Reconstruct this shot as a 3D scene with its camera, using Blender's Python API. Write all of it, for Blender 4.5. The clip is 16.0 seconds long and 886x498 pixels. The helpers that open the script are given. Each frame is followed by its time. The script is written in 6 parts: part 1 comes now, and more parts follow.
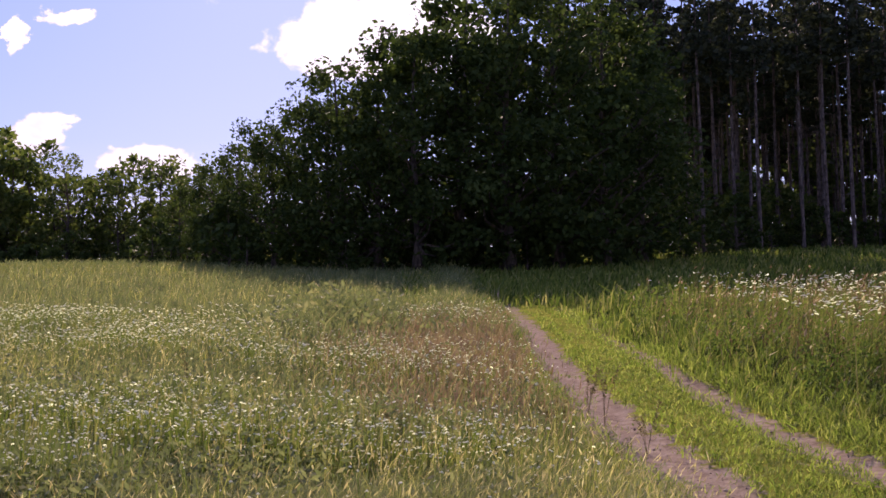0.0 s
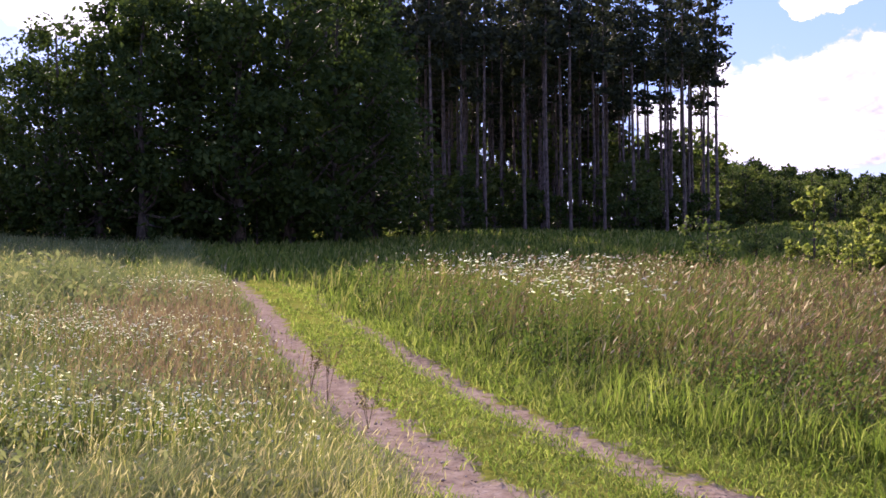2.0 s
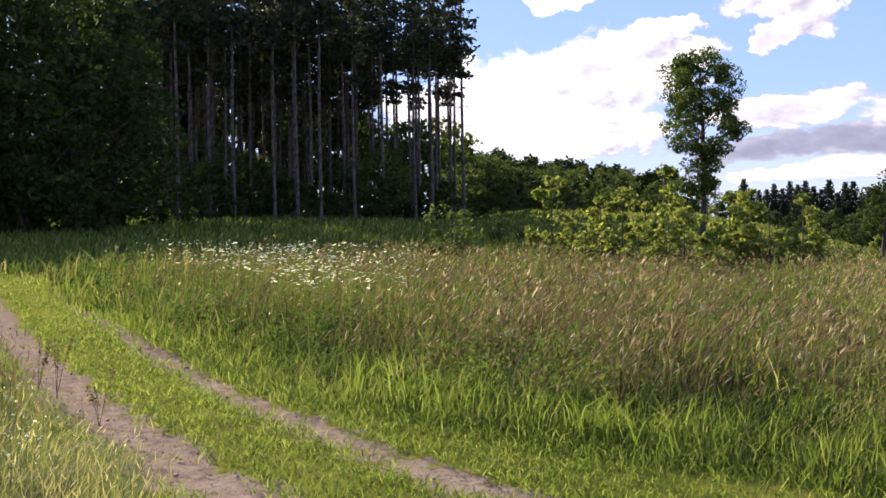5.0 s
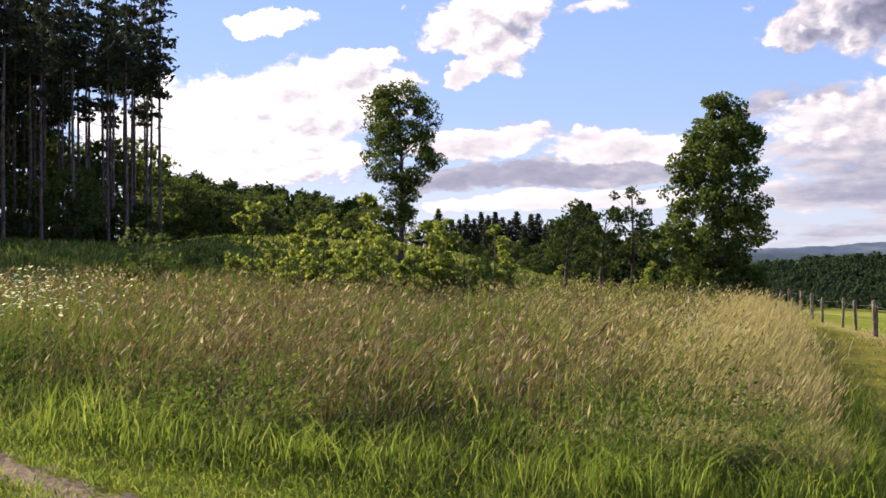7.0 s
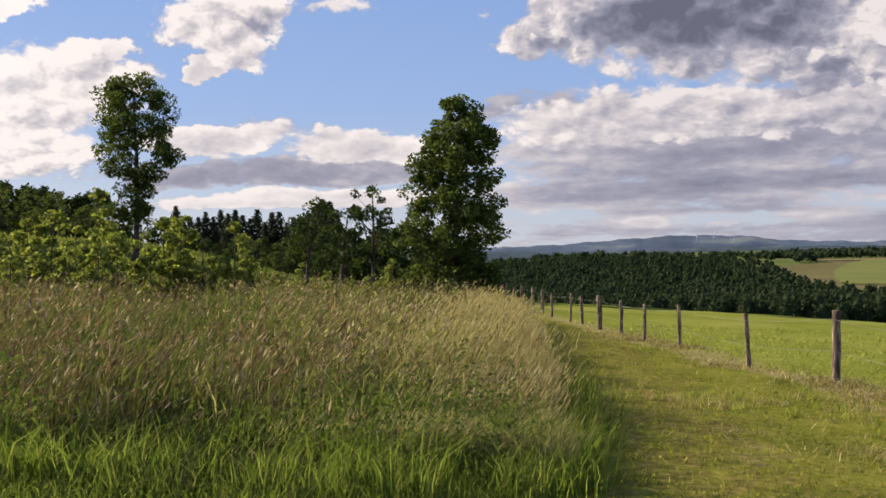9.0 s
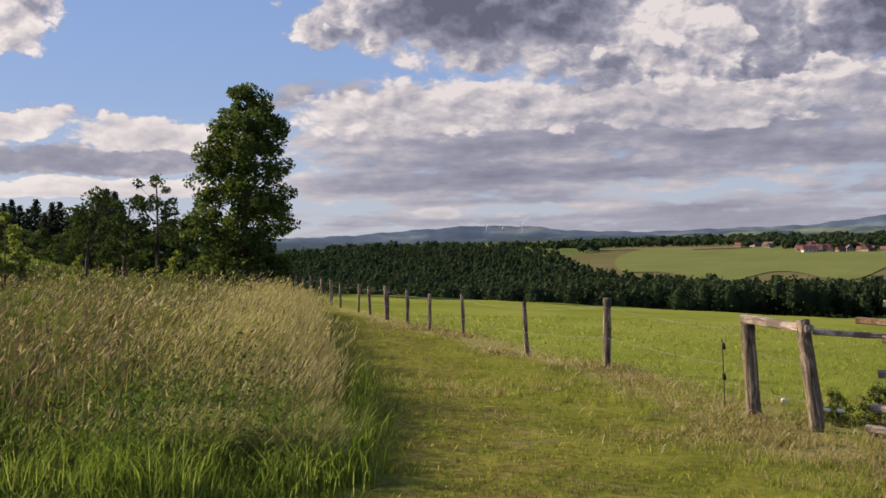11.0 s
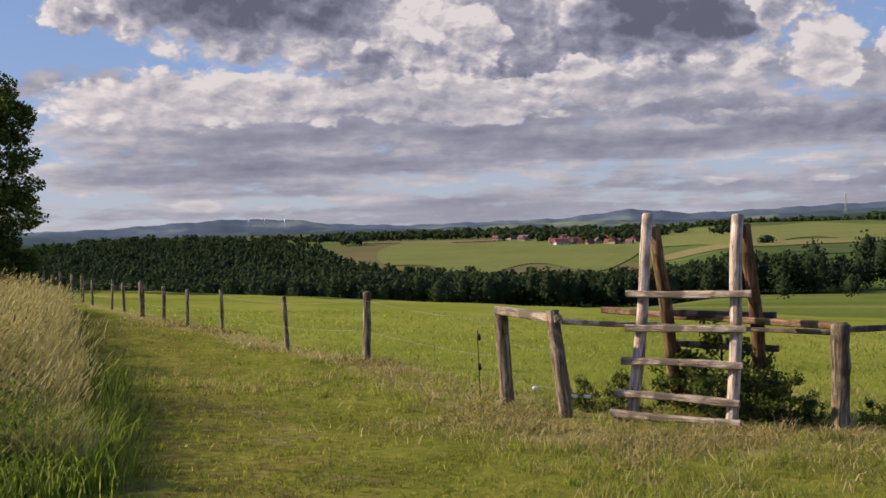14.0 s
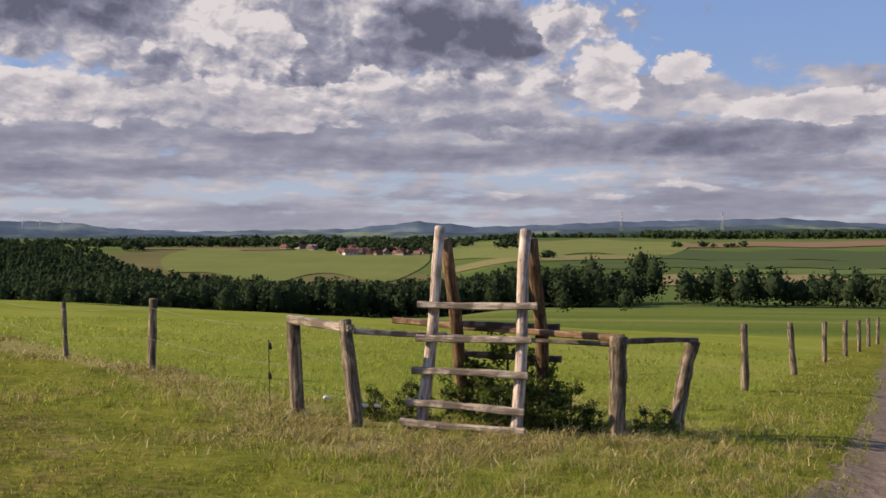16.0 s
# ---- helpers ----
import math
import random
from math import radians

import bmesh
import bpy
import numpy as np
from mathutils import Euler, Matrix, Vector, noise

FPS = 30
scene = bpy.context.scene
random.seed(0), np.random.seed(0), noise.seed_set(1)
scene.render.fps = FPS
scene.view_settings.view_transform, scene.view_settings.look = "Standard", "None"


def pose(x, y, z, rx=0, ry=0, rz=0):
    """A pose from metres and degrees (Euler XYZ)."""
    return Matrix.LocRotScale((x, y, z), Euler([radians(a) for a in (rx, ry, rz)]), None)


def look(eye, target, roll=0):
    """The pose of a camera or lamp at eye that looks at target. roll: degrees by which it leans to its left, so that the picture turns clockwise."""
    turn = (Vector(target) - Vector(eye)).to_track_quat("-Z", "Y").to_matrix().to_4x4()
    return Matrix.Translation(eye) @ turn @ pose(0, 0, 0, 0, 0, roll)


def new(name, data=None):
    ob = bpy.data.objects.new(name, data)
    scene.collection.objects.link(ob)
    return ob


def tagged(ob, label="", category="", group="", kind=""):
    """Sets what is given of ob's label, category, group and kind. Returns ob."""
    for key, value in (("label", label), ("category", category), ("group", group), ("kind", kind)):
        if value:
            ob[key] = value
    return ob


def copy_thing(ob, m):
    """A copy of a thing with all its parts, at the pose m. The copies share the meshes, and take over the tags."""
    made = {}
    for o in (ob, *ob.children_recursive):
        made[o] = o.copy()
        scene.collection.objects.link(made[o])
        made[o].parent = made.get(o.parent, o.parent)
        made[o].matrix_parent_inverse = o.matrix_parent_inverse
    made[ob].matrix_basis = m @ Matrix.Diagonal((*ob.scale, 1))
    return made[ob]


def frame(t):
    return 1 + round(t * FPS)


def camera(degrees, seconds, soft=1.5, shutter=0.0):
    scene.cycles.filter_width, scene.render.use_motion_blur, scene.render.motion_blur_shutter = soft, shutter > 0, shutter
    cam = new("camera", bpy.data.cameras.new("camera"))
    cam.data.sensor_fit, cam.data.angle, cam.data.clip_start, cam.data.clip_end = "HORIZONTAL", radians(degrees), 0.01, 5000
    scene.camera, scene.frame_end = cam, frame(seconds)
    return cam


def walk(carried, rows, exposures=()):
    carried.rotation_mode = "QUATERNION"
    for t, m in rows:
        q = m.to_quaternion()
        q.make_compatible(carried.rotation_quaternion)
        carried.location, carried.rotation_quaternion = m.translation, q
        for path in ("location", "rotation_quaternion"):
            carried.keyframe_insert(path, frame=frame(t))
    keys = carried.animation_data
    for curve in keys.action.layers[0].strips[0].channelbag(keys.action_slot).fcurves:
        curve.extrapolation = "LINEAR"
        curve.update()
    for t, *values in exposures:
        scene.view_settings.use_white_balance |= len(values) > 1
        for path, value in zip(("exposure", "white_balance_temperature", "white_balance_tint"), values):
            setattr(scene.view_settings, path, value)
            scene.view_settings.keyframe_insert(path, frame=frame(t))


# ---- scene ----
cam = camera(42.66, 16.0, soft=1.6)
EYE, TILT, LEAN = 1.6, 2.4, 1.5
# seconds, metres right / ahead / up of the first eye, yaw, pitch, roll
ROWS = [
    (0.0, -0.007, -0.002, 0.001, -0.00, 0.00, -0.00),
    (0.5, -0.008, -0.005, -0.001, -3.52, -0.07, 0.04),
    (1.0, 0.015, 0.013, -0.002, -7.59, 0.07, -0.51),
    (1.5, 0.001, 0.059, -0.003, -10.99, -0.19, -1.14),
    (2.0, 0.034, 0.066, -0.012, -13.52, -1.04, -1.60),
    (2.5, 0.089, 0.059, -0.006, -15.04, -1.43, -1.63),
    (3.0, 0.153, 0.003, 0.007, -17.14, -1.90, -1.54),
    (5.5, 0.125, -0.010, 0.004, -28.99, -0.49, -1.27),
    (6.0, 0.133, -0.024, 0.002, -32.41, 0.36, -1.02),
    (6.5, 0.107, -0.009, 0.007, -36.06, 0.25, -1.44),
    (7.0, 0.082, 0.062, 0.014, -41.13, 0.50, -2.29),
    (7.5, 0.064, 0.102, 0.004, -45.43, 0.61, -2.91),
    (8.0, 0.056, 0.095, -0.004, -48.20, 0.66, -2.78),
    (8.5, 0.080, 0.117, 0.000, -51.16, 0.93, -2.89),
    (9.0, 0.122, 0.092, -0.013, -54.15, 0.94, -2.16),
    (9.5, 0.186, 0.084, -0.018, -57.30, 1.20, -1.89),
    (10.0, 0.238, 0.049, -0.011, -59.87, 1.09, -1.66),
    (12.5, 0.333, -0.127, 0.005, -70.69, 0.72, -1.58),
    (13.0, 0.375, -0.139, 0.003, -72.52, 0.64, -1.07),
    (13.5, 0.375, -0.111, 0.007, -74.61, 0.71, -1.23),
    (14.0, 0.346, -0.060, 0.005, -76.48, 0.84, -1.36),
    (14.5, 0.303, -0.020, 0.006, -79.04, 1.32, -1.96),
    (15.0, 0.288, -0.005, 0.003, -81.45, 1.66, -2.09),
    (15.5, 0.289, -0.012, 0.002, -85.17, 1.80, -2.08),
    (16.0, 0.285, -0.010, -0.001, -87.15, 1.70, -2.43),
]
EXPOSURES = [(0.0, 0.92, 6400, 39), (1.0, 1.2, 6300, 42), (2.0, 1.45, 6000, 37), (2.5, 1.5, 5800, 26), (3.2, 1.2, 5800, 15), (5.5, 1.3, 6500, 19), (7.5, 1.1, 6700, 16), (9.0, 0.78, 6800, 13), (16.0, 0.55, 6700, 13)]
walk(cam, [(t, pose(0, 0, EYE, TILT, LEAN, 0) @ pose(x, y, z, 90 + pitch, roll, yaw)) for t, x, y, z, yaw, pitch, roll in ROWS], EXPOSURES)

# ---- light ----
SUN_AZ, SUN_EL = -6.0, 27.0


def toward(az, el):
    a, e = radians(az), radians(el)
    return Vector((math.sin(a) * math.cos(e), math.cos(a) * math.cos(e), math.sin(e)))


sun = new("sun", bpy.data.lights.new("sun", "SUN"))
sun.data.energy, sun.data.angle, sun.data.color = 5.0, radians(0.6), (1.0, 0.86, 0.64)
sun.matrix_world = look(toward(SUN_AZ, SUN_EL) * 100, (0, 0, 0))


class Nodes:
    """Short hand for building a node tree."""

    def __init__(self, tree):
        self.tree = tree
        tree.nodes.clear()

    def add(self, kind, **inputs):
        node = self.tree.nodes.new(kind)
        for key, value in inputs.items():
            socket = node.inputs[int(key[1:])] if key[0] == "i" and key[1:].isdigit() else node.inputs[key.replace("_", " ")]
            self.put(socket, value)
        return node

    def put(self, socket, value):
        if isinstance(value, bpy.types.NodeSocket):
            self.tree.links.new(value, socket)
        else:
            socket.default_value = value

    def math(self, op, a, b=0.0, c=None, clamp=False):
        node = self.tree.nodes.new("ShaderNodeMath")
        node.operation, node.use_clamp = op, clamp
        for i, v in enumerate((a, b) if c is None else (a, b, c)):
            self.put(node.inputs[i], v)
        return node.outputs[0]

    def vmath(self, op, a, b=(0, 0, 0), out=0):
        node = self.tree.nodes.new("ShaderNodeVectorMath")
        node.operation = op
        self.put(node.inputs[0], a), self.put(node.inputs[1], b)
        return node.outputs[out]

    def noise(self, vector, scale, detail=4.0, rough=0.55, distortion=0.0):
        node = self.tree.nodes.new("ShaderNodeTexNoise")
        for key, value in (("Vector", vector), ("Scale", scale), ("Detail", detail), ("Roughness", rough), ("Distortion", distortion)):
            self.put(node.inputs[key], value)
        return node.outputs["Fac"]

    def mix(self, fac, a, b):
        node = self.tree.nodes.new("ShaderNodeMix")
        node.data_type = "RGBA"
        for i, v in ((0, fac), (6, a), (7, b)):
            self.put(node.inputs[i], v if isinstance(v, (bpy.types.NodeSocket, float, int)) else (*v[:3], 1.0))
        return node.outputs[2]

    def ramp(self, fac, stops):
        node = self.tree.nodes.new("ShaderNodeValToRGB")
        el = node.color_ramp.elements
        while len(el) < len(stops):
            el.new(0.5)
        for e, (p, c) in zip(el, stops):
            e.position, e.color = p, (*c, 1.0)
        self.put(node.inputs[0], fac)
        return node.outputs[0]

    def step(self, value, low, high):
        node = self.tree.nodes.new("ShaderNodeMapRange")
        node.interpolation_type = "SMOOTHSTEP"
        for i, v in ((0, value), (1, low), (2, high)):
            self.put(node.inputs[i], v)
        return node.outputs[0]


# ---- sky with its clouds ----
# azimuth, elevation, half width, half height, tone at the lit rim, tone inside (0 white, 1 dark grey); later ones stand before earlier ones
SUNWARD_CLOUDS = [
    (-2.6, 13.2, 5.6, 2.8, 0.0, 0.05), (-18.2, 14.1, 1.3, 0.6, 0.0, 0.1), (-20.2, 12.7, 0.7, 1.1, 0.0, 0.1), (-19.6, 8.2, 1.6, 1.1, 0.0, 0.1), (-14.3, 6.8, 2.2, 1.0, 0.0, 0.1),
]
MEADOW_CLOUDS = [
    (47.5, 3.7, 9.0, 0.55, 0.02, 0.2), (46.0, 5.0, 9.5, 0.8, 0.38, 0.60), (42.6, 6.7, 4.6, 0.95, 0.0, 0.26), (50.6, 6.3, 4.4, 0.9, 0.04, 0.28),
    (30.5, 7.2, 7.6, 3.4, 0.0, 0.12), (35.6, 9.4, 4.0, 2.2, 0.0, 0.16), (37.4, 11.2, 1.9, 0.7, 0.0, 0.1), (32.4, 12.7, 2.4, 0.6, 0.0, 0.1),
    (41.8, 9.9, 1.3, 0.8, 0.08, 0.32), (43.4, 12.0, 3.5, 2.4, 0.0, 0.22), (48.6, 12.9, 2.6, 0.5, 0.0, 0.12),
]
VALLEY_CLOUDS = [
    (79.0, 10.8, 19.0, 3.4, 0.16, 0.62), (64.5, 7.3, 9.0, 1.5, 0.08, 0.30), (76.0, 7.4, 7.0, 1.3, 0.10, 0.36), (91.0, 6.4, 7.0, 0.9, 0.34, 0.66), (100.0, 5.8, 11.0, 1.1, 0.36, 0.78), (87.0, 8.0, 6.0, 1.3, 0.15, 0.5),
    (105.2, 7.1, 4.6, 0.65, 0.0, 0.30), (100.6, 7.4, 1.8, 0.5, 0.0, 0.28), (76.0, 10.5, 4.2, 2.3, 0.02, 0.38), (60.3, 12.1, 3.6, 2.0, 0.0, 0.9), (67.4, 12.3, 8.6, 2.9, 0.03, 1.25), (75.8, 11.3, 1.8, 0.9, 0.0, 0.16),
]
VALLEY_HEAPS = [
    (81.0, 8.1, 2.6, 0.6, 0.04, 0.32), (83.6, 8.8, 1.8, 0.75, 0.0, 0.30), (88.2, 11.6, 6.0, 2.2, 0.25, 1.3), (93.3, 11.4, 1.5, 1.0, 0.0, 0.40), (95.4, 9.2, 2.0, 1.7, 0.0, 0.30), (99.2, 9.4, 1.7, 0.75, 0.0, 0.22),
    (64.1, 2.3, 1.3, 0.36, 0.02, 0.22), (68.2, 2.2, 1.0, 0.28, 0.02, 0.22), (90.0, 3.1, 1.2, 0.24, 0.02, 0.22), (95.9, 3.1, 1.3, 0.24, 0.02, 0.22), (99.6, 3.4, 1.4, 0.28, 0.02, 0.22), (130.0, 12.0, 16.0, 6.0, 0.1, 0.5),
]


def make_sky():
    world = bpy.data.worlds.new("sky")
    scene.world, world.use_nodes = world, True
    n = Nodes(world.node_tree)
    sky = n.add("ShaderNodeTexSky")
    sky.sky_type, sky.sun_disc = "NISHITA", False
    sky.sun_elevation, sky.sun_rotation = radians(SUN_EL), radians(SUN_AZ)
    sky.air_density, sky.dust_density, sky.ozone_density = 1.0, 0.6, 1.6
    way = n.add("ShaderNodeTexCoord").outputs["Generated"]
    axes = n.add("ShaderNodeSeparateXYZ", Vector=way).outputs
    azimuth = n.math("MULTIPLY", n.math("ARCTAN2", axes[0], axes[1]), 57.29578)
    level = n.math("MULTIPLY", n.math("ARCSINE", axes[2]), 57.29578)
    # clouds shrink towards the horizon
    rise = n.math("MULTIPLY", n.math("LOGARITHM", n.math("ADD", n.math("MAXIMUM", level, -2.0), 4.0), 2.718), 2.9)
    small = n.math("MULTIPLY", n.math("ADD", n.math("MAXIMUM", level, 0.0), 3.0), 0.075)
    place = n.add("ShaderNodeCombineXYZ", X=n.math("MULTIPLY", azimuth, 0.14), Y=rise, Z=3.7).outputs[0]

    def split(node):
        return n.add("ShaderNodeSeparateXYZ", Vector=n.vmath("SUBTRACT", node.outputs["Color"], (0.5, 0.5, 0.5))).outputs
    broad = split(n.add("ShaderNodeTexNoise", Vector=place, Scale=0.9, Detail=2.0, Roughness=0.5))
    torn = split(n.add("ShaderNodeTexNoise", Vector=place, Scale=3.2, Detail=7.0, Roughness=0.62))

    def billow(at):
        heap = n.add("ShaderNodeTexVoronoi", Vector=n.vmath("ADD", at, n.vmath("MULTIPLY", n.add("ShaderNodeTexNoise", Vector=at, Scale=5.0, Detail=4.0).outputs["Color"], (0.22, 0.22, 0.0))), Scale=3.4, Detail=3.0, Roughness=0.55)
        return n.math("SUBTRACT", 0.62, heap.outputs["Distance"])
    puff = billow(place)
    relief = n.math("SUBTRACT", puff, billow(n.vmath("ADD", place, (-0.05, 0.09, 0.0))))
    soft = n.math("SUBTRACT", n.noise(n.vmath("ADD", place, (3.0, 1.0, 5.0)), 1.7, 5.0, 0.55), 0.5)
    layers = n.math("SUBTRACT", n.noise(n.vmath("MULTIPLY", n.vmath("ADD", place, (0.0, 7.0, 2.0)), (0.5, 1.7, 1.0)), 1.2, 4.0, 0.5), 0.5)
    curdled = n.math("SUBTRACT", n.noise(n.vmath("MULTIPLY", place, (1.0, 1.15, 1.0)), 3.6, 5.0, 0.55), 0.5)
    az_bent = n.math("ADD", azimuth, n.math("MULTIPLY", small, n.math("ADD", n.math("MULTIPLY", broad[0], 5.0), n.math("MULTIPLY", torn[0], 3.4))))
    el_bent = n.math("ADD", level, n.math("MULTIPLY", small, n.math("ADD", n.math("MULTIPLY", broad[1], 2.6), n.math("MULTIPLY", torn[1], 1.9))))
    # the thin layered sheet low over the valley
    sheet = n.math("ADD", n.math("MULTIPLY", layers, 1.5), n.math("MULTIPLY", curdled, 1.5))
    sheet = n.math("ADD", sheet, n.math("SUBTRACT", n.math("MULTIPLY", n.step(azimuth, 49.0, 60.0), n.step(level, 11.0, 7.5)), n.math("MULTIPLY_ADD", n.step(level, 6.5, 2.0), 0.26, 0.60)))
    sheet = n.math("ADD", sheet, n.math("MULTIPLY", n.step(level, 14.0, 24.0), 0.55))
    mask = n.step(sheet, -0.15, 0.25)
    heaped = n.math("MULTIPLY", mask, 0.12)
    tone = n.math("ADD", n.math("ADD", 0.37, n.math("MULTIPLY", layers, 1.0)), n.math("MULTIPLY", curdled, -0.45))
    for az, el, wide, high, rim, core in SUNWARD_CLOUDS + MEADOW_CLOUDS + VALLEY_CLOUDS + VALLEY_HEAPS:
        u = n.math("MULTIPLY", n.math("SUBTRACT", az_bent, az), 1.0 / wide)
        v = n.math("MULTIPLY", n.math("SUBTRACT", el_bent, el), 1.0 / high)
        depth = n.math("SUBTRACT", n.math("MULTIPLY_ADD", puff, 0.7, 1.3), n.math("ADD", n.math("MULTIPLY", u, u), n.math("MULTIPLY", v, v)))
        if high < 0.5:
            depth = n.math("MULTIPLY_ADD", curdled, 3.0, depth)
        here = n.step(depth, 0.0, 0.4 if high > 0.5 else 0.9)
        inner = n.step(n.math("ADD", n.math("MULTIPLY_ADD", v, -0.38, n.math("MULTIPLY_ADD", puff, -0.45, depth)), n.math("MULTIPLY", soft, 0.7)), 0.20, 1.75)
        shade = n.math("MULTIPLY_ADD", inner, core - rim, rim)
        tone = n.math("MULTIPLY_ADD", here, n.math("SUBTRACT", shade, tone), tone)
        mask = n.math("MAXIMUM", mask, here)
        heaped = n.math("MAXIMUM", heaped, n.math("MULTIPLY", here, min(0.6, 0.24 * high)))
    gray = n.math("ADD", n.math("SUBTRACT", tone, n.math("MULTIPLY", relief, heaped)), n.math("ADD", n.math("MULTIPLY", soft, 0.35), n.math("MULTIPLY", layers, n.math("MULTIPLY", n.step(level, 9.5, 5.0), 0.3))), clamp=True)
    gray = n.math("MULTIPLY_ADD", n.step(azimuth, 55.0, 66.0), 0.09, gray, clamp=True)
    cloud = n.ramp(gray, [(0.0, (0.86, 0.815, 0.81)), (0.22, (0.60, 0.575, 0.61)), (0.5, (0.325, 0.335, 0.425)), (0.75, (0.215, 0.225, 0.31)), (1.0, (0.13, 0.14, 0.20))])
    glow = n.step(n.vmath("DOT_PRODUCT", way, tuple(toward(SUN_AZ + 10, 22)), 1), 0.80, 0.99)
    cloud = n.mix(glow, cloud, (1.05, 1.03, 1.02))
    cloud = n.mix(n.math("MULTIPLY", n.step(level, 5.0, 0.5), 0.5), cloud, (0.43, 0.44, 0.52))
    blue = n.add("ShaderNodeBackground", Color=n.mix(0.75, n.vmath("MULTIPLY", sky.outputs[0], (0.07, 0.073, 0.085)), n.ramp(n.math("MULTIPLY", level, 0.05), [(0.0, (0.45, 0.48, 0.56)), (0.18, (0.37, 0.44, 0.58)), (0.4, (0.24, 0.36, 0.62)), (1.0, (0.15, 0.28, 0.60))])), Strength=0.78)
    white = n.add("ShaderNodeBackground", Color=cloud, Strength=0.64)
    both = n.add("ShaderNodeMixShader", i0=mask, i1=blue.outputs[0], i2=white.outputs[0])
    n.add("ShaderNodeOutputWorld", Surface=both.outputs[0])


make_sky()


# ---- materials ----
def surface(name, build, bump=0.0, bump_scale=60.0, roughness=0.85, see_through=0.0, bump_detail=5.0, gloss=0.25):
    """A material whose colour build(n, pos) gives; see_through: how much light leaves let pass."""
    mat = bpy.data.materials.new(name)
    mat.use_nodes = True
    n = Nodes(mat.node_tree)
    pos = n.add("ShaderNodeTexCoord").outputs["Object"]
    colour = build(n, pos)
    shader = n.add("ShaderNodeBsdfPrincipled", Base_Color=colour, Roughness=roughness)
    shader.inputs["Specular IOR Level"].default_value = gloss
    if bump:
        relief = n.add("ShaderNodeBump", Strength=min(1.0, bump), Distance=0.02, Height=n.noise(pos, bump_scale, bump_detail, 0.65))
        n.put(shader.inputs["Normal"], relief.outputs[0])
    out = shader.outputs[0]
    if see_through:
        thin = n.add("ShaderNodeBsdfTranslucent", Color=n.mix(0.5, colour, n.vmath("MULTIPLY", colour, (1.25, 1.5, 0.6))))
        out = n.add("ShaderNodeMixShader", i0=see_through, i1=out, i2=thin.outputs[0]).outputs[0]
    n.add("ShaderNodeOutputMaterial", Surface=out)
    return mat


def island(n):
    return n.add("ShaderNodeNewGeometry").outputs["Random Per Island"]


def leaf_mat(name, stops, see_through=0.35, patch=0.0, patch_colour=(0, 0, 0), patch_scale=0.5, roughness=0.7, gloss=0.06):
    def build(n, pos):
        colour = n.ramp(island(n), stops)
        if patch:
            colour = n.mix(n.math("MULTIPLY", n.step(n.noise(pos, patch_scale, 3.0), 0.42, 0.62), patch), colour, patch_colour)
        return colour
    return surface(name, build, roughness=roughness, see_through=see_through, gloss=gloss)


def wood_build(a, b, c, stretch=(18, 18, 1.6)):
    def build(n, pos):
        who = n.add("ShaderNodeObjectInfo").outputs["Random"]
        shift = n.vmath("ADD", n.vmath("MULTIPLY", pos, stretch), n.add("ShaderNodeCombineXYZ", X=n.math("MULTIPLY", who, 40.0)).outputs[0])
        grain = n.noise(shift, 1.6, 6.0, 0.65, 0.6)
        spots = n.noise(pos, 3.0, 4.0)
        colour = n.ramp(grain, [(0.37, a), (0.5, b), (0.64, c)])
        return n.mix(n.step(spots, 0.49, 0.62), colour, tuple(0.45 * x for x in b))
    return build


M = {}
M["post"] = surface("weathered_post", wood_build((0.045, 0.032, 0.022), (0.16, 0.12, 0.085), (0.40, 0.32, 0.24)), bump=1.0, bump_scale=45)
M["pole"] = surface("peeled_pole", wood_build((0.16, 0.10, 0.075), (0.47, 0.37, 0.315), (0.72, 0.62, 0.57)), bump=0.7, bump_scale=40)
M["brown_pole"] = surface("brown_pole", wood_build((0.04, 0.025, 0.014), (0.14, 0.08, 0.042), (0.30, 0.19, 0.11)), bump=0.7, bump_scale=40)
M["rung"] = surface("weathered_rung", wood_build((0.09, 0.065, 0.048), (0.37, 0.29, 0.23), (0.64, 0.54, 0.45), (1.6, 18, 18)), bump=0.8, bump_scale=40)
M["brown_rail"] = surface("brown_rail", wood_build((0.08, 0.045, 0.025), (0.22, 0.13, 0.075), (0.36, 0.24, 0.15), (1.6, 18, 18)), bump=0.8, bump_scale=40)
M["dark_rail"] = surface("dark_rail", wood_build((0.05, 0.035, 0.03), (0.14, 0.105, 0.085), (0.28, 0.22, 0.18), (1.6, 18, 18)), bump=0.8, bump_scale=40)
M["bark"] = surface("bark", wood_build((0.03, 0.022, 0.018), (0.085, 0.062, 0.05), (0.16, 0.12, 0.10), (6, 6, 1.0)), bump=1.0, bump_scale=14)
M["spruce_bark"] = surface("spruce_bark", wood_build((0.05, 0.036, 0.032), (0.125, 0.09, 0.08), (0.22, 0.165, 0.145), (7, 7, 0.8)), bump=1.0, bump_scale=14)
M["leaf"] = leaf_mat("leaf", [(0.0, (0.045, 0.068, 0.018)), (0.6, (0.088, 0.115, 0.03)), (1.0, (0.155, 0.172, 0.055))], 0.38)
# darker copy of leaf, with the woods' shaded side put into the colour
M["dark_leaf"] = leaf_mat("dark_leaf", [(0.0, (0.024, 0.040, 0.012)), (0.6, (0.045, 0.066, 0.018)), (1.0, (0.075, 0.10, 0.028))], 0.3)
M["young_leaf"] = leaf_mat("young_leaf", [(0.0, (0.09, 0.115, 0.025)), (0.6, (0.20, 0.225, 0.05)), (1.0, (0.38, 0.38, 0.12))], 0.5)
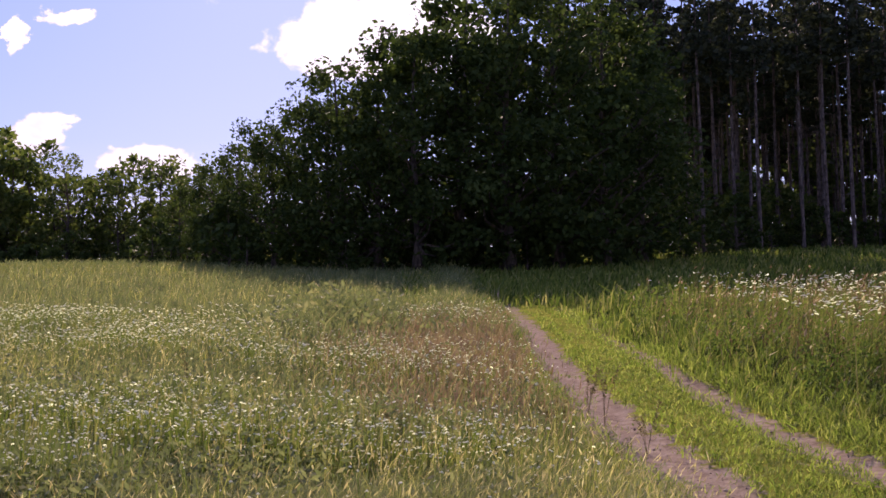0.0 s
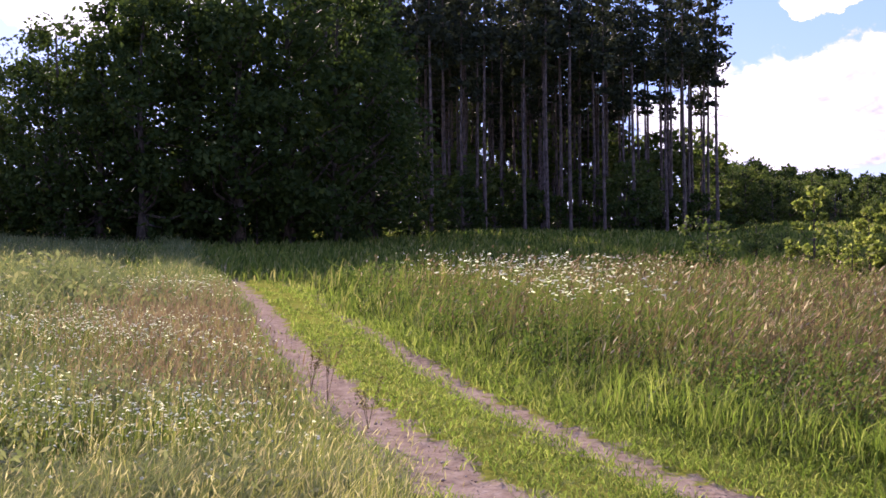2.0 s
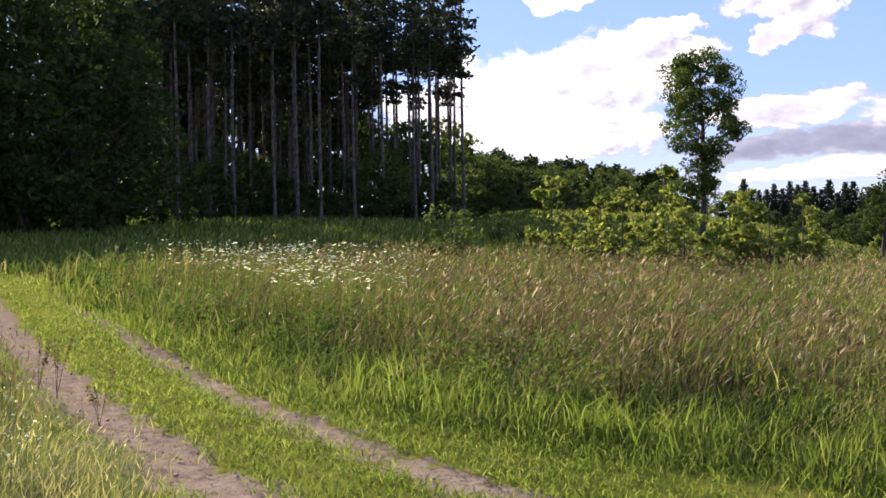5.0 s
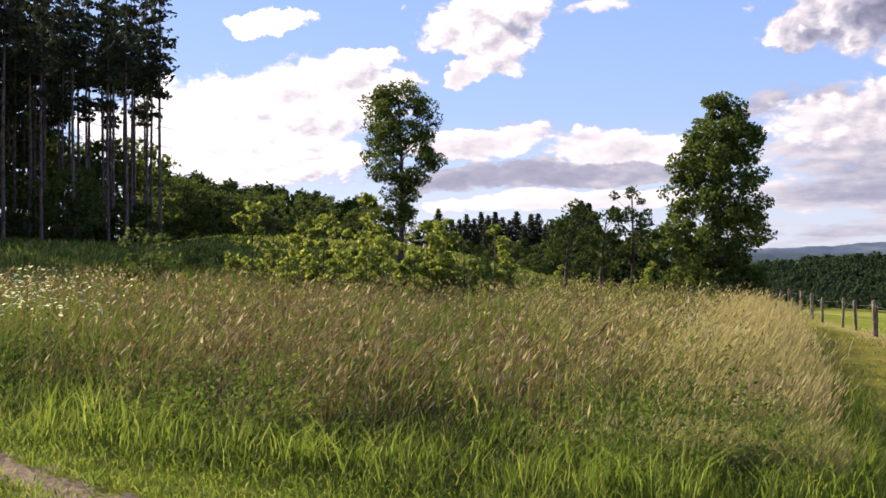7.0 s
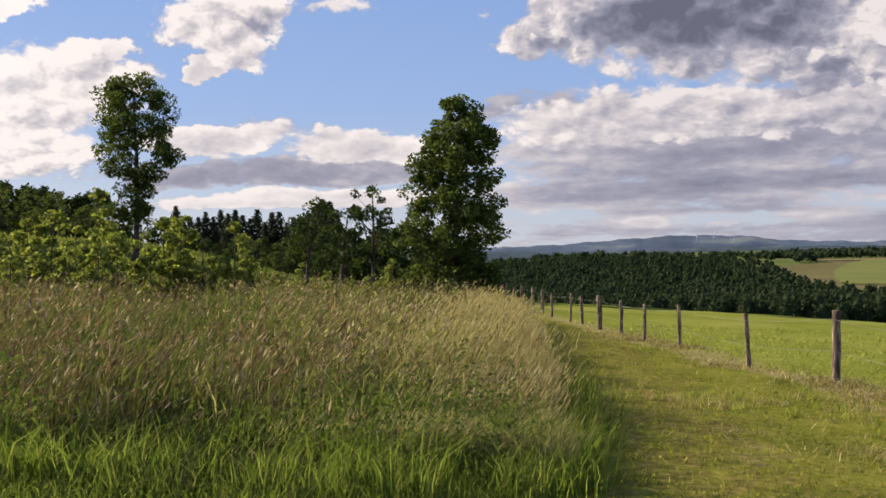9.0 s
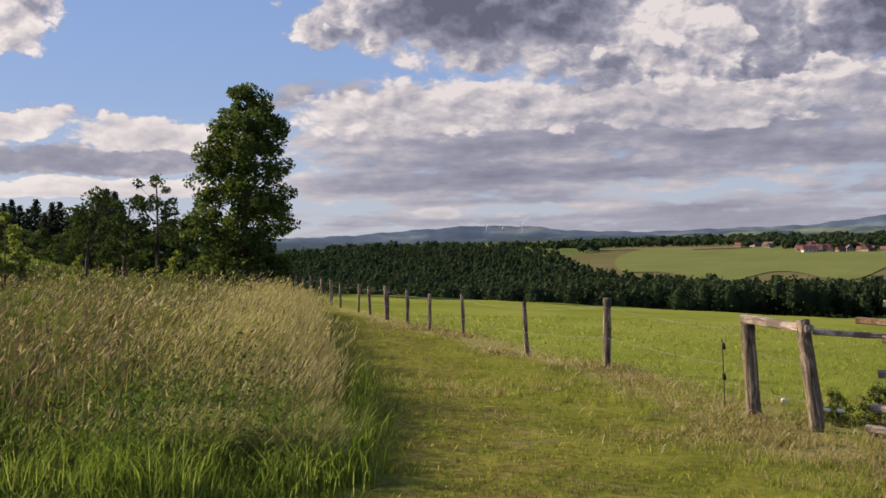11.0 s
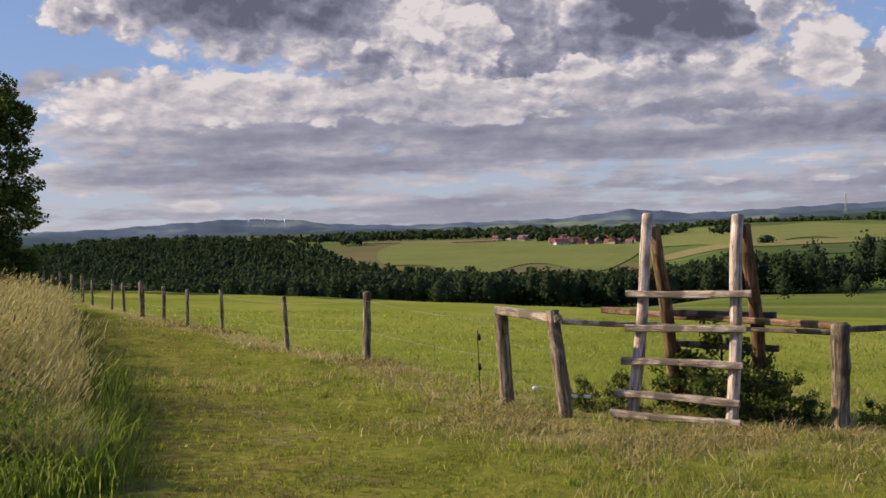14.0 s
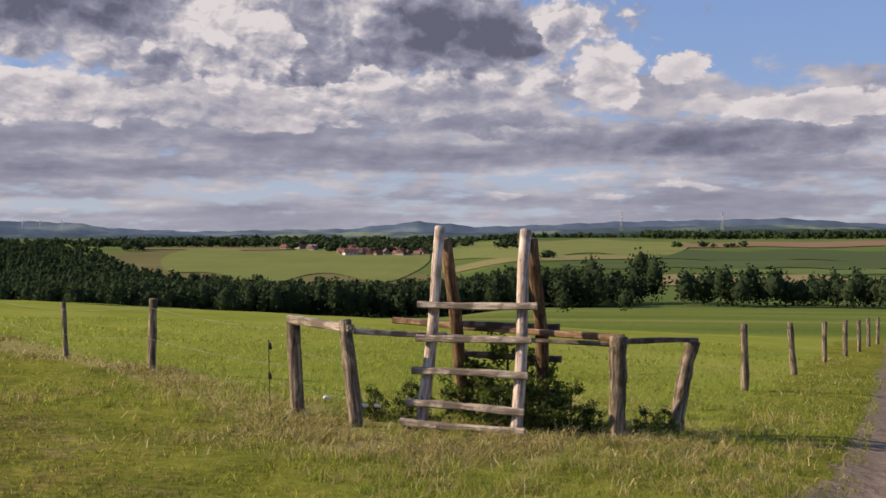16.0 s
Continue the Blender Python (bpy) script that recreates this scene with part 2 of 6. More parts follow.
M["needle"] = leaf_mat("needle", [(0.0, (0.024, 0.030, 0.021)), (0.6, (0.044, 0.052, 0.033)), (1.0, (0.075, 0.08, 0.046))], 0.2)
# leaf colour of the valley woods, darkened to carry a cloud's shadow
M["valley_shade_leaf"] = leaf_mat("valley_shade_leaf", [(0.0, (0.028, 0.042, 0.022)), (0.6, (0.036, 0.052, 0.026)), (1.0, (0.046, 0.062, 0.03))], 0.2, roughness=1.0, gloss=0.0)
M["herb"] = leaf_mat("herb", [(0.0, (0.05, 0.085, 0.018)), (0.6, (0.095, 0.135, 0.03)), (1.0, (0.17, 0.20, 0.05))], 0.4)
# shade of the gaps in the tall grass, put into a dark blade colour
M["gap_shade_blade"] = leaf_mat("gap_shade_blade", [(0.0, (0.02, 0.034, 0.01)), (0.6, (0.05, 0.07, 0.018)), (1.0, (0.10, 0.09, 0.035))], 0.25)
M["blade"] = leaf_mat("blade", [(0.0, (0.045, 0.07, 0.016)), (0.45, (0.11, 0.145, 0.03)), (0.75, (0.18, 0.195, 0.048)), (1.0, (0.31, 0.26, 0.12))], 0.42, 0.45, (0.065, 0.10, 0.022), 1.6)
M["meadow_blade"] = leaf_mat("meadow_blade", [(0.0, (0.10, 0.12, 0.055)), (0.5, (0.165, 0.18, 0.082)), (0.9, (0.225, 0.225, 0.11)), (1.0, (0.32, 0.27, 0.16))], 0.38, 0.45, (0.115, 0.135, 0.07), 0.5)
M["lawn_blade"] = leaf_mat("lawn_blade", [(0.0, (0.07, 0.105, 0.018)), (0.5, (0.138, 0.185, 0.032)), (1.0, (0.27, 0.275, 0.085))], 0.66, 0.3, (0.09, 0.12, 0.035), 2.2)
M["path_blade"] = leaf_mat("path_blade", [(0.0, (0.135, 0.14, 0.022)), (0.6, (0.235, 0.232, 0.036)), (0.85, (0.33, 0.275, 0.085)), (1.0, (0.44, 0.345, 0.155))], 0.6, 0.4, (0.20, 0.165, 0.045), 1.3)
M["pasture_blade"] = leaf_mat("pasture_blade", [(0.0, (0.15, 0.18, 0.035)), (0.6, (0.26, 0.28, 0.06)), (1.0, (0.39, 0.37, 0.12))], 0.6)
M["straw"] = leaf_mat("straw", [(0.0, (0.17, 0.15, 0.05)), (0.45, (0.31, 0.245, 0.10)), (0.85, (0.42, 0.34, 0.17)), (1.0, (0.56, 0.48, 0.30))], 0.35)
M["stalk"] = leaf_mat("stalk", [(0.0, (0.12, 0.14, 0.035)), (0.5, (0.25, 0.235, 0.08)), (1.0, (0.44, 0.37, 0.20))], 0.6)
M["seed"] = leaf_mat("seed", [(0.0, (0.25, 0.185, 0.11)), (0.5, (0.40, 0.32, 0.20)), (1.0, (0.58, 0.50, 0.34))], 0.5, 0.5, (0.36, 0.32, 0.17), 0.3)
M["rosy_seed"] = leaf_mat("rosy_seed", [(0.0, (0.07, 0.045, 0.03)), (0.4, (0.19, 0.115, 0.08)), (0.75, (0.35, 0.235, 0.17)), (1.0, (0.70, 0.57, 0.46))], 0.35, 0.25, (0.13, 0.10, 0.045), 1.3)
M["sorrel"] = leaf_mat("sorrel", [(0.0, (0.19, 0.115, 0.08)), (0.5, (0.26, 0.17, 0.125)), (1.0, (0.33, 0.25, 0.18))], 0.35)
M["petal"] = leaf_mat("petal", [(0.0, (0.70, 0.68, 0.58)), (1.0, (0.80, 0.79, 0.73))], 0.55)
M["weed"] = leaf_mat("weed", [(0.0, (0.10, 0.075, 0.04)), (0.6, (0.15, 0.12, 0.06)), (1.0, (0.19, 0.17, 0.08))], 0.3)


def ground_build(n, pos):
    def attr(name):
        node = n.add("ShaderNodeAttribute")
        node.attribute_name = name
        return node.outputs["Fac"]
    fine, mid, wide = n.noise(pos, 9.0, 6.0, 0.65), n.noise(pos, 1.1, 5.0, 0.6), n.noise(pos, 0.11, 4.0)
    grass = n.ramp(n.math("ADD", n.math("MULTIPLY", fine, 0.55), n.math("MULTIPLY", mid, 0.45)), [(0.32, (0.06, 0.068, 0.016)), (0.5, (0.145, 0.155, 0.026)), (0.68, (0.25, 0.225, 0.05))])
    pasture = n.ramp(n.math("ADD", n.math("MULTIPLY", mid, 0.4), n.math("MULTIPLY", wide, 0.6)), [(0.32, (0.13, 0.155, 0.026)), (0.5, (0.185, 0.21, 0.038)), (0.68, (0.255, 0.255, 0.065))])
    grass = n.mix(n.step(attr("pasture"), 0.2, 0.8), grass, pasture)
    litter = n.ramp(fine, [(0.3, (0.07, 0.08, 0.025)), (0.6, (0.15, 0.15, 0.05)), (0.8, (0.24, 0.20, 0.10))])
    grass = n.mix(n.step(attr("tall"), 0.2, 0.8), grass, litter)
    trodden = n.ramp(fine, [(0.32, (0.05, 0.042, 0.018)), (0.5, (0.13, 0.10, 0.035)), (0.68, (0.26, 0.20, 0.08))])
    grass = n.mix(n.math("MULTIPLY", n.step(n.math("ADD", attr("worn"), n.math("MULTIPLY", n.noise(pos, 3.4, 7.0, 0.78), 1.5)), 1.04, 1.32), 0.85), grass, trodden)
    dry = n.ramp(fine, [(0.3, (0.14, 0.115, 0.045)), (0.7, (0.37, 0.31, 0.15))])
    grass = n.mix(n.math("MULTIPLY", n.step(n.math("ADD", attr("dry"), n.math("MULTIPLY", n.noise(pos, 1.7, 5.0, 0.7), 0.9)), 0.95, 1.3), 0.75), grass, dry)
    soil = n.ramp(n.math("ADD", n.math("MULTIPLY", fine, 0.7), n.math("MULTIPLY", n.noise(pos, 45.0, 4.0, 0.7), 0.3)), [(0.3, (0.085, 0.058, 0.042)), (0.46, (0.19, 0.142, 0.108)), (0.7, (0.32, 0.255, 0.205))])
    bare = n.step(n.math("ADD", attr("bare"), n.math("MULTIPLY", n.math("SUBTRACT", n.noise(pos, 3.2, 7.0, 0.75), 0.5), 2.3)), 0.40, 0.62)
    near = n.mix(bare, grass, soil)
    # the far country: a patchwork of fields
    cells = n.add("ShaderNodeTexVoronoi", Vector=n.vmath("MULTIPLY", n.vmath("ADD", pos, (137.0, 89.0, 0.0)), (0.0024, 0.0042, 0.0)), Scale=1.0)
    pick = n.add("ShaderNodeSeparateColor", Color=cells.outputs["Color"]).outputs[0]
    fields = n.ramp(pick, [(0.0, (0.07, 0.11, 0.03)), (0.25, (0.11, 0.14, 0.045)), (0.45, (0.05, 0.085, 0.025)), (0.6, (0.15, 0.15, 0.065)), (0.75, (0.085, 0.125, 0.03)), (0.9, (0.18, 0.135, 0.075)), (1.0, (0.035, 0.06, 0.022))])
    fields = n.mix(0.35, fields, n.ramp(n.noise(pos, 0.02, 5.0), [(0.3, (0.04, 0.07, 0.022)), (0.7, (0.14, 0.155, 0.06))]))
    woods = n.ramp(n.noise(pos, 0.03, 5.0), [(0.3, (0.014, 0.026, 0.012)), (0.7, (0.03, 0.048, 0.02))])
    fields = n.mix(n.step(attr("wooded"), 0.35, 0.65), fields, woods)
    # meadow below the brow: cloud shade painted in as darker greens
    below = n.ramp(n.math("ADD", n.math("MULTIPLY", n.noise(n.vmath("MULTIPLY", pos, (0.05, 0.008, 0.0)), 1.0, 4.0), 0.75), n.math("MULTIPLY", mid, 0.25)), [(0.36, (0.07, 0.105, 0.022)), (0.5, (0.11, 0.14, 0.035)), (0.62, (0.20, 0.185, 0.065))])
    return n.mix(attr("below_brow"), n.mix(attr("far"), near, fields), below)


M["ground"] = surface("ground", ground_build, bump=0.8, bump_scale=14.0, roughness=1.0, gloss=0.0)


# ---- mesh helpers ----
def mesh_from(name, verts, faces):
    """A mesh from arrays: verts (n, 3) and faces (m, k) of one size, or a list of such arrays."""
    me = bpy.data.meshes.new(name)
    groups = [f for f in (faces if isinstance(faces, list) else [faces]) if len(f)]
    me.vertices.add(len(verts))
    me.vertices.foreach_set("co", np.asarray(verts, np.float32).ravel())
    loops = np.concatenate([np.asarray(f).ravel() for f in groups]).astype(np.int32)
    sizes = np.concatenate([np.full(len(f), np.asarray(f).shape[1]) for f in groups])
    me.loops.add(len(loops)), me.loops.foreach_set("vertex_index", loops)
    me.polygons.add(len(sizes))
    me.polygons.foreach_set("loop_start", np.concatenate([[0], np.cumsum(sizes)[:-1]]).astype(np.int32))
    me.polygons.foreach_set("loop_total", sizes.astype(np.int32))
    me.update(calc_edges=True)
    return me


class Pile:
    """Collects pieces of geometry, all faces triangles or quads, to become one mesh."""

    def __init__(self):
        self.v, self.q, self.t, self.count = [], [], [], 0

    def add(self, verts, quads=None, tris=None):
        if quads is not None and len(quads):
            self.q.append(np.asarray(quads) + self.count)
        if tris is not None and len(tris):
            self.t.append(np.asarray(tris) + self.count)
        self.v.append(np.asarray(verts, float))
        self.count += len(verts)
        return self

    def mesh(self, name, material, smooth=False):
        groups = [np.concatenate(g) for g in (self.q, self.t) if g]
        me = mesh_from(name, np.concatenate(self.v), groups)
        me.materials.append(material)
        if smooth:
            me.polygons.foreach_set("use_smooth", np.ones(len(me.polygons), bool))
        return me


def tube(points, radii, sides=6, rng=None, rough=0.0, cap=True):
    """A tapered tube along points: verts, quads, tris."""
    p, r = np.asarray(points, float), np.asarray(radii, float)
    d = np.gradient(p, axis=0)
    d /= np.linalg.norm(d, axis=1)[:, None] + 1e-9
    side = np.cross(d, np.where(np.abs(d[:, 2:3]) > 0.9, (1.0, 0, 0), (0, 0, 1.0)))
    side /= np.linalg.norm(side, axis=1)[:, None] + 1e-9
    other = np.cross(d, side)
    a = np.linspace(0, 2 * np.pi, sides, endpoint=False)
    rr = r[:, None] * (1 + (rng.normal(0, rough, (len(p), sides)) if rough else 0))
    v = p[:, None] + rr[..., None] * (np.cos(a)[None, :, None] * side[:, None] + np.sin(a)[None, :, None] * other[:, None])
    i, j = np.meshgrid(np.arange(len(p) - 1), np.arange(sides), indexing="ij")
    k = (j + 1) % sides
    quads = np.stack([i * sides + j, i * sides + k, (i + 1) * sides + k, (i + 1) * sides + j], -1).reshape(-1, 4)
    verts, tris = v.reshape(-1, 3), None
    if cap:
        verts = np.concatenate([verts, p[:1], p[-1:]])
        n0, n1, last = len(verts) - 2, len(verts) - 1, (len(p) - 1) * sides
        jj, kk = np.arange(sides), (np.arange(sides) + 1) % sides
        tris = np.concatenate([np.stack([kk, jj, np.full(sides, n0)], 1), np.stack([last + jj, last + kk, np.full(sides, n1)], 1)])
    return verts, quads, tris


def leaves(rng, centres, size, slim=0.6, droop=0.0, upright=0.0):
    """Leaf rhombs at the given places, each turned its own way: verts, quads."""
    m = len(centres)
    size = np.broadcast_to(size, m)
    a = rng.normal(0, 1, (m, 3))
    a[:, 2] = a[:, 2] * (1 - droop) - droop * 1.2 + upright
    a /= np.linalg.norm(a, axis=1)[:, None]
    b = np.cross(a, rng.normal(0, 1, (m, 3)))
    b /= np.linalg.norm(b, axis=1)[:, None] + 1e-9
    a, b = a * size[:, None], b * size[:, None] * slim * 0.5
    v = np.stack([centres - a * 0.5, centres + b, centres + a * 0.5, centres - b], 1)
    return v.reshape(-1, 3), np.arange(4 * m).reshape(m, 4)


def part(name, mesh, parent, label=""):
    ob = new(name, mesh)
    ob.parent = parent
    return tagged(ob, label)


# ---- the lie of the land ----
def smooth(a, b, x):
    s = np.clip((np.asarray(x, float) - a) / (b - a), 0, 1)
    return s * s * (3 - 2 * s)


RIDGE_AZ = (-180, -60, 20, 50, 57, 60, 63, 66, 69, 71, 75, 79, 82.5, 86, 89, 92, 96, 104, 108, 112, 130, 180)
RIDGE_EL = (1.2, 1.2, 1.2, 1.1, 1.2, 1.28, 1.5, 1.67, 1.6, 1.34, 1.2, 1.3, 1.36, 1.74, 1.45, 1.54, 1.69, 1.8, 1.5, 1.5, 1.3, 1.2)


def fence_line_x(y):
    return 42.5 + 0.0075 * np.clip(np.asarray(y, float) + 10, 0, 60) ** 2


def height(x, y):
    """The ground's height: a gentle hillside, a brow in the pasture, the valley and the far hills."""
    x, y = np.asarray(x, float), np.asarray(y, float)
    r, az = np.hypot(x, y), np.degrees(np.arctan2(x, y))
    hill = -0.0262 * np.clip(x, -300, 90) + 0.0419 * np.clip(y, -60, 170)
    hill = hill + (0.9 + 0.9 * smooth(0, 25, az)) * smooth(26, 100, y) * smooth(75, 40, az)
    over = np.maximum(x - fence_line_x(y), 0)
    fall = 0.045 * over * smooth(0, 40, over) + 0.02 * over
    right = smooth(38, 62, az) * smooth(175, 130, az)
    wide = np.interp(r, (0, 60, 120, 210, 330, 420, 560, 700, 1000, 1500, 2600, 4700), (0, -1.5, -5, -10, -13.5, -13.5, -12, -6.5, 8, 15, 34, 20))
    open_side = np.interp(r, (0, 60, 120, 210, 260, 400, 600, 900, 1300, 1800, 2600, 4700), (0, -1.5, -5, -8, -8.5, -7, -1.5, 8, 20, 28, 38, 20))
    turn = smooth(86, 92, az)
    rolling = (6 * np.sin(x * 0.0041 + 1.0) * np.sin(y * 0.0053 + 0.4) + 3 * np.sin(x * 0.011 + y * 0.007)) * smooth(700, 1500, r) * 0.6
    plain = wide * (1 - turn) + open_side * turn + rolling
    rise = np.interp(r, (0, 110, 300, 1000, 4700), (0, 0, 3, 6, -40))
    near = hill - fall - 5.0 * smooth(80, 120, r) * smooth(-9, -14, az) * smooth(-60, -40, az)
    near = near + 1.3 * smooth(70, 125, r) * smooth(27, 31, az) * smooth(56, 50, az)
    w = smooth(48, 125, r) * right
    z = near * (1 - w) + plain * w
    return z + rise * (1 - right) + 0.05 * np.sin(x * 0.9 + 1.3) * np.sin(y * 0.7) * smooth(6, 14, r) * smooth(90, 50, r)


ROAD = np.array([(2.6, 60.0), (2.46, 24.0), (2.24, 15.0), (2.25, 10.5), (2.42, 8.0), (2.62, 6.4), (3.0, 4.6), (4.2, 1.4), (6.7, -1.8), (10.0, -4.0), (18.0, -6.9), (40.0, -14.5), (80.0, -28.0)])
TALL = np.array([(3.35, 30.0), (3.3, 14.0), (3.65, 9.6), (4.4, 7.5), (5.1, 6.0), (6.0, 4.7), (7.1, 4.05), (9.5, 5.25), (14.8, 8.5), (26.2, 16.3), (60.0, 37.6), (46.0, 44.0), (30.0, 42.0), (15.0, 36.0), (8.0, 31.0)])
FENCE = [(13.14, 2.3), (17.77, 5.42), (19.9, 7.6), (24.3, 10.9), (25.6, 12.4), (26.9, 13.7), (29.3, 15.6), (30.8, 17.0), (32.2, 18.2), (34.1, 20.0), (36.0, 21.5), (38.1, 23.2)]


def away(px, py, line, closed=False):
    """The distance of points from a line of corners."""
    best = np.full(np.shape(px), 1e9)
    pts = list(line) + ([line[0]] if closed else [])
    for (ax, ay), (bx, by) in zip(pts[:-1], pts[1:]):
        ux, uy = bx - ax, by - ay
        s = np.clip(((px - ax) * ux + (py - ay) * uy) / (ux * ux + uy * uy), 0, 1)
        best = np.minimum(best, np.hypot(px - ax - s * ux, py - ay - s * uy))
    return best


def inside(px, py, line):
    """How far points lie inside a closed line of corners (minus: outside)."""
    odd = np.zeros(np.shape(px), bool)
    for (ax, ay), (bx, by) in zip(line, np.roll(line, -1, axis=0)):
        cross = (ay > py) != (by > py)
        odd ^= cross & (px < (bx - ax) * (py - ay) / ((by - ay) if by != ay else 1e-9) + ax)
    d = away(px, py, line, True)
    return np.where(odd, d, -d)


def road_side(px, py):
    """The signed distance from the track's middle line: left of its way into the wood is minus."""
    d = away(px, py, ROAD)
    left = np.where(py > 4.6, px < np.interp(py, ROAD[6::-1, 1], ROAD[6::-1, 0]), np.where(px < 3, px < 2.5, py < -1.0 - 0.36 * (px - 5.0)))
    return np.where(left, -d, d)


def fence_gap(px, py):
    return away(px, py, FENCE + [(60.0, 41.0)])


WOOD_AZ, WOOD_R = (50, 60, 68, 70, 71.5, 75, 80, 86, 93, 96), (1000, 1000, 1000, 880, 660, 500, 430, 400, 300, 250)


def make_ground():
    az = np.concatenate([np.arange(-40, 116, 0.45), np.arange(116, 320, 4.0)])
    r = np.concatenate([[0.0], np.exp(np.linspace(math.log(0.6), math.log(4700), 300))])
    a, rr = np.meshgrid(np.radians(az), r)
    x, y = rr * np.sin(a), rr * np.cos(a)
    z = height(x, y)
    side = road_side(x, y)
    fade = 1 - 0.4 * smooth(18, 34, y)
    left_rut = np.exp(-((side + 0.68) / (0.29 + 0.13 * smooth(14, 8, y))) ** 2) * fade
    right_rut = np.exp(-((side - 0.70) / (0.27 + 0.13 * smooth(11, 7, y))) ** 2) * (1 - 0.45 * smooth(12, 24, y)) * 0.82
    lane = smooth(6.5, 8.5, x) * smooth(1.3, 1.05, np.abs(side)) * (y < 1)
    bare = np.maximum(np.maximum(left_rut, right_rut), lane * 0.9)
    z = z - 0.07 * np.maximum(left_rut, right_rut) * smooth(60, 30, rr)
    n0, n1 = rr.shape
    i, j = np.meshgrid(np.arange(n0 - 1), np.arange(n1), indexing="ij")
    k = (j + 1) % n1
    quads = np.stack([i * n1 + j, (i + 1) * n1 + j, (i + 1) * n1 + k, i * n1 + k], -1).reshape(-1, 4)[:, ::-1]
    me = mesh_from("ground", np.stack([x, y, z], -1).reshape(-1, 3), quads)
    me.materials.append(M["ground"])
    me.polygons.foreach_set("use_smooth", np.ones(len(me.polygons), bool))
    tall = smooth(-0.1, 0.3, inside(x, y, TALL)) + smooth(-1.2, -1.5, side) * (y > 3) * smooth(75, 45, rr)
    gap = fence_gap(x, y)
    field = np.where((y < np.interp(x, [p[0] for p in FENCE] + [60.0], [p[1] for p in FENCE] + [41.0])) & (x > 13.0) & (y > -0.34 * x + 2.2), 1.0, 0.0)
    dry = np.exp(-(gap / 0.9) ** 2) * smooth(70, 25, rr) + np.exp(-(np.hypot(x - 11.6, (y - 0.3) * 0.7) / 1.8) ** 2) + 0.47 * np.exp(-((y - 0.62 * x + 2.5) / 1.1) ** 2) * (x > 6) * smooth(30, 18, rr)
    worn = 0.42 * np.exp(-((y - 0.62 * x + 1.7) / 1.7) ** 4) * (x > 6) * smooth(60, 25, rr)
    wooded = np.zeros_like(x)
    az2 = np.degrees(a)
    wooded = np.maximum(wooded, smooth(190, 215, rr) * smooth(20, -20, rr - np.interp(az2, WOOD_AZ, WOOD_R)) * (az2 > 40) * (az2 < 96))
    for name, data in (("bare", bare), ("tall", tall), ("pasture", field), ("dry", dry), ("worn", worn), ("far", smooth(120, 200, rr) * smooth(44, 52, az2)), ("wooded", wooded), ("below_brow", smooth(84, 94, rr) * smooth(214, 204, rr) * smooth(66, 72, az2) * smooth(128, 122, az2))):
        me.attributes.new(name, "FLOAT", "POINT").data.foreach_set("value", np.asarray(data, np.float32).ravel())
    return tagged(new("ground", me), "grassy hillside with a worn dirt track, fields beyond", "ground", kind="structure")


make_ground()


# ---- trees ----
def tree_at(x, y, sink=0.05):
    return Matrix.Translation((x, y, float(height(x, y)) - sink))


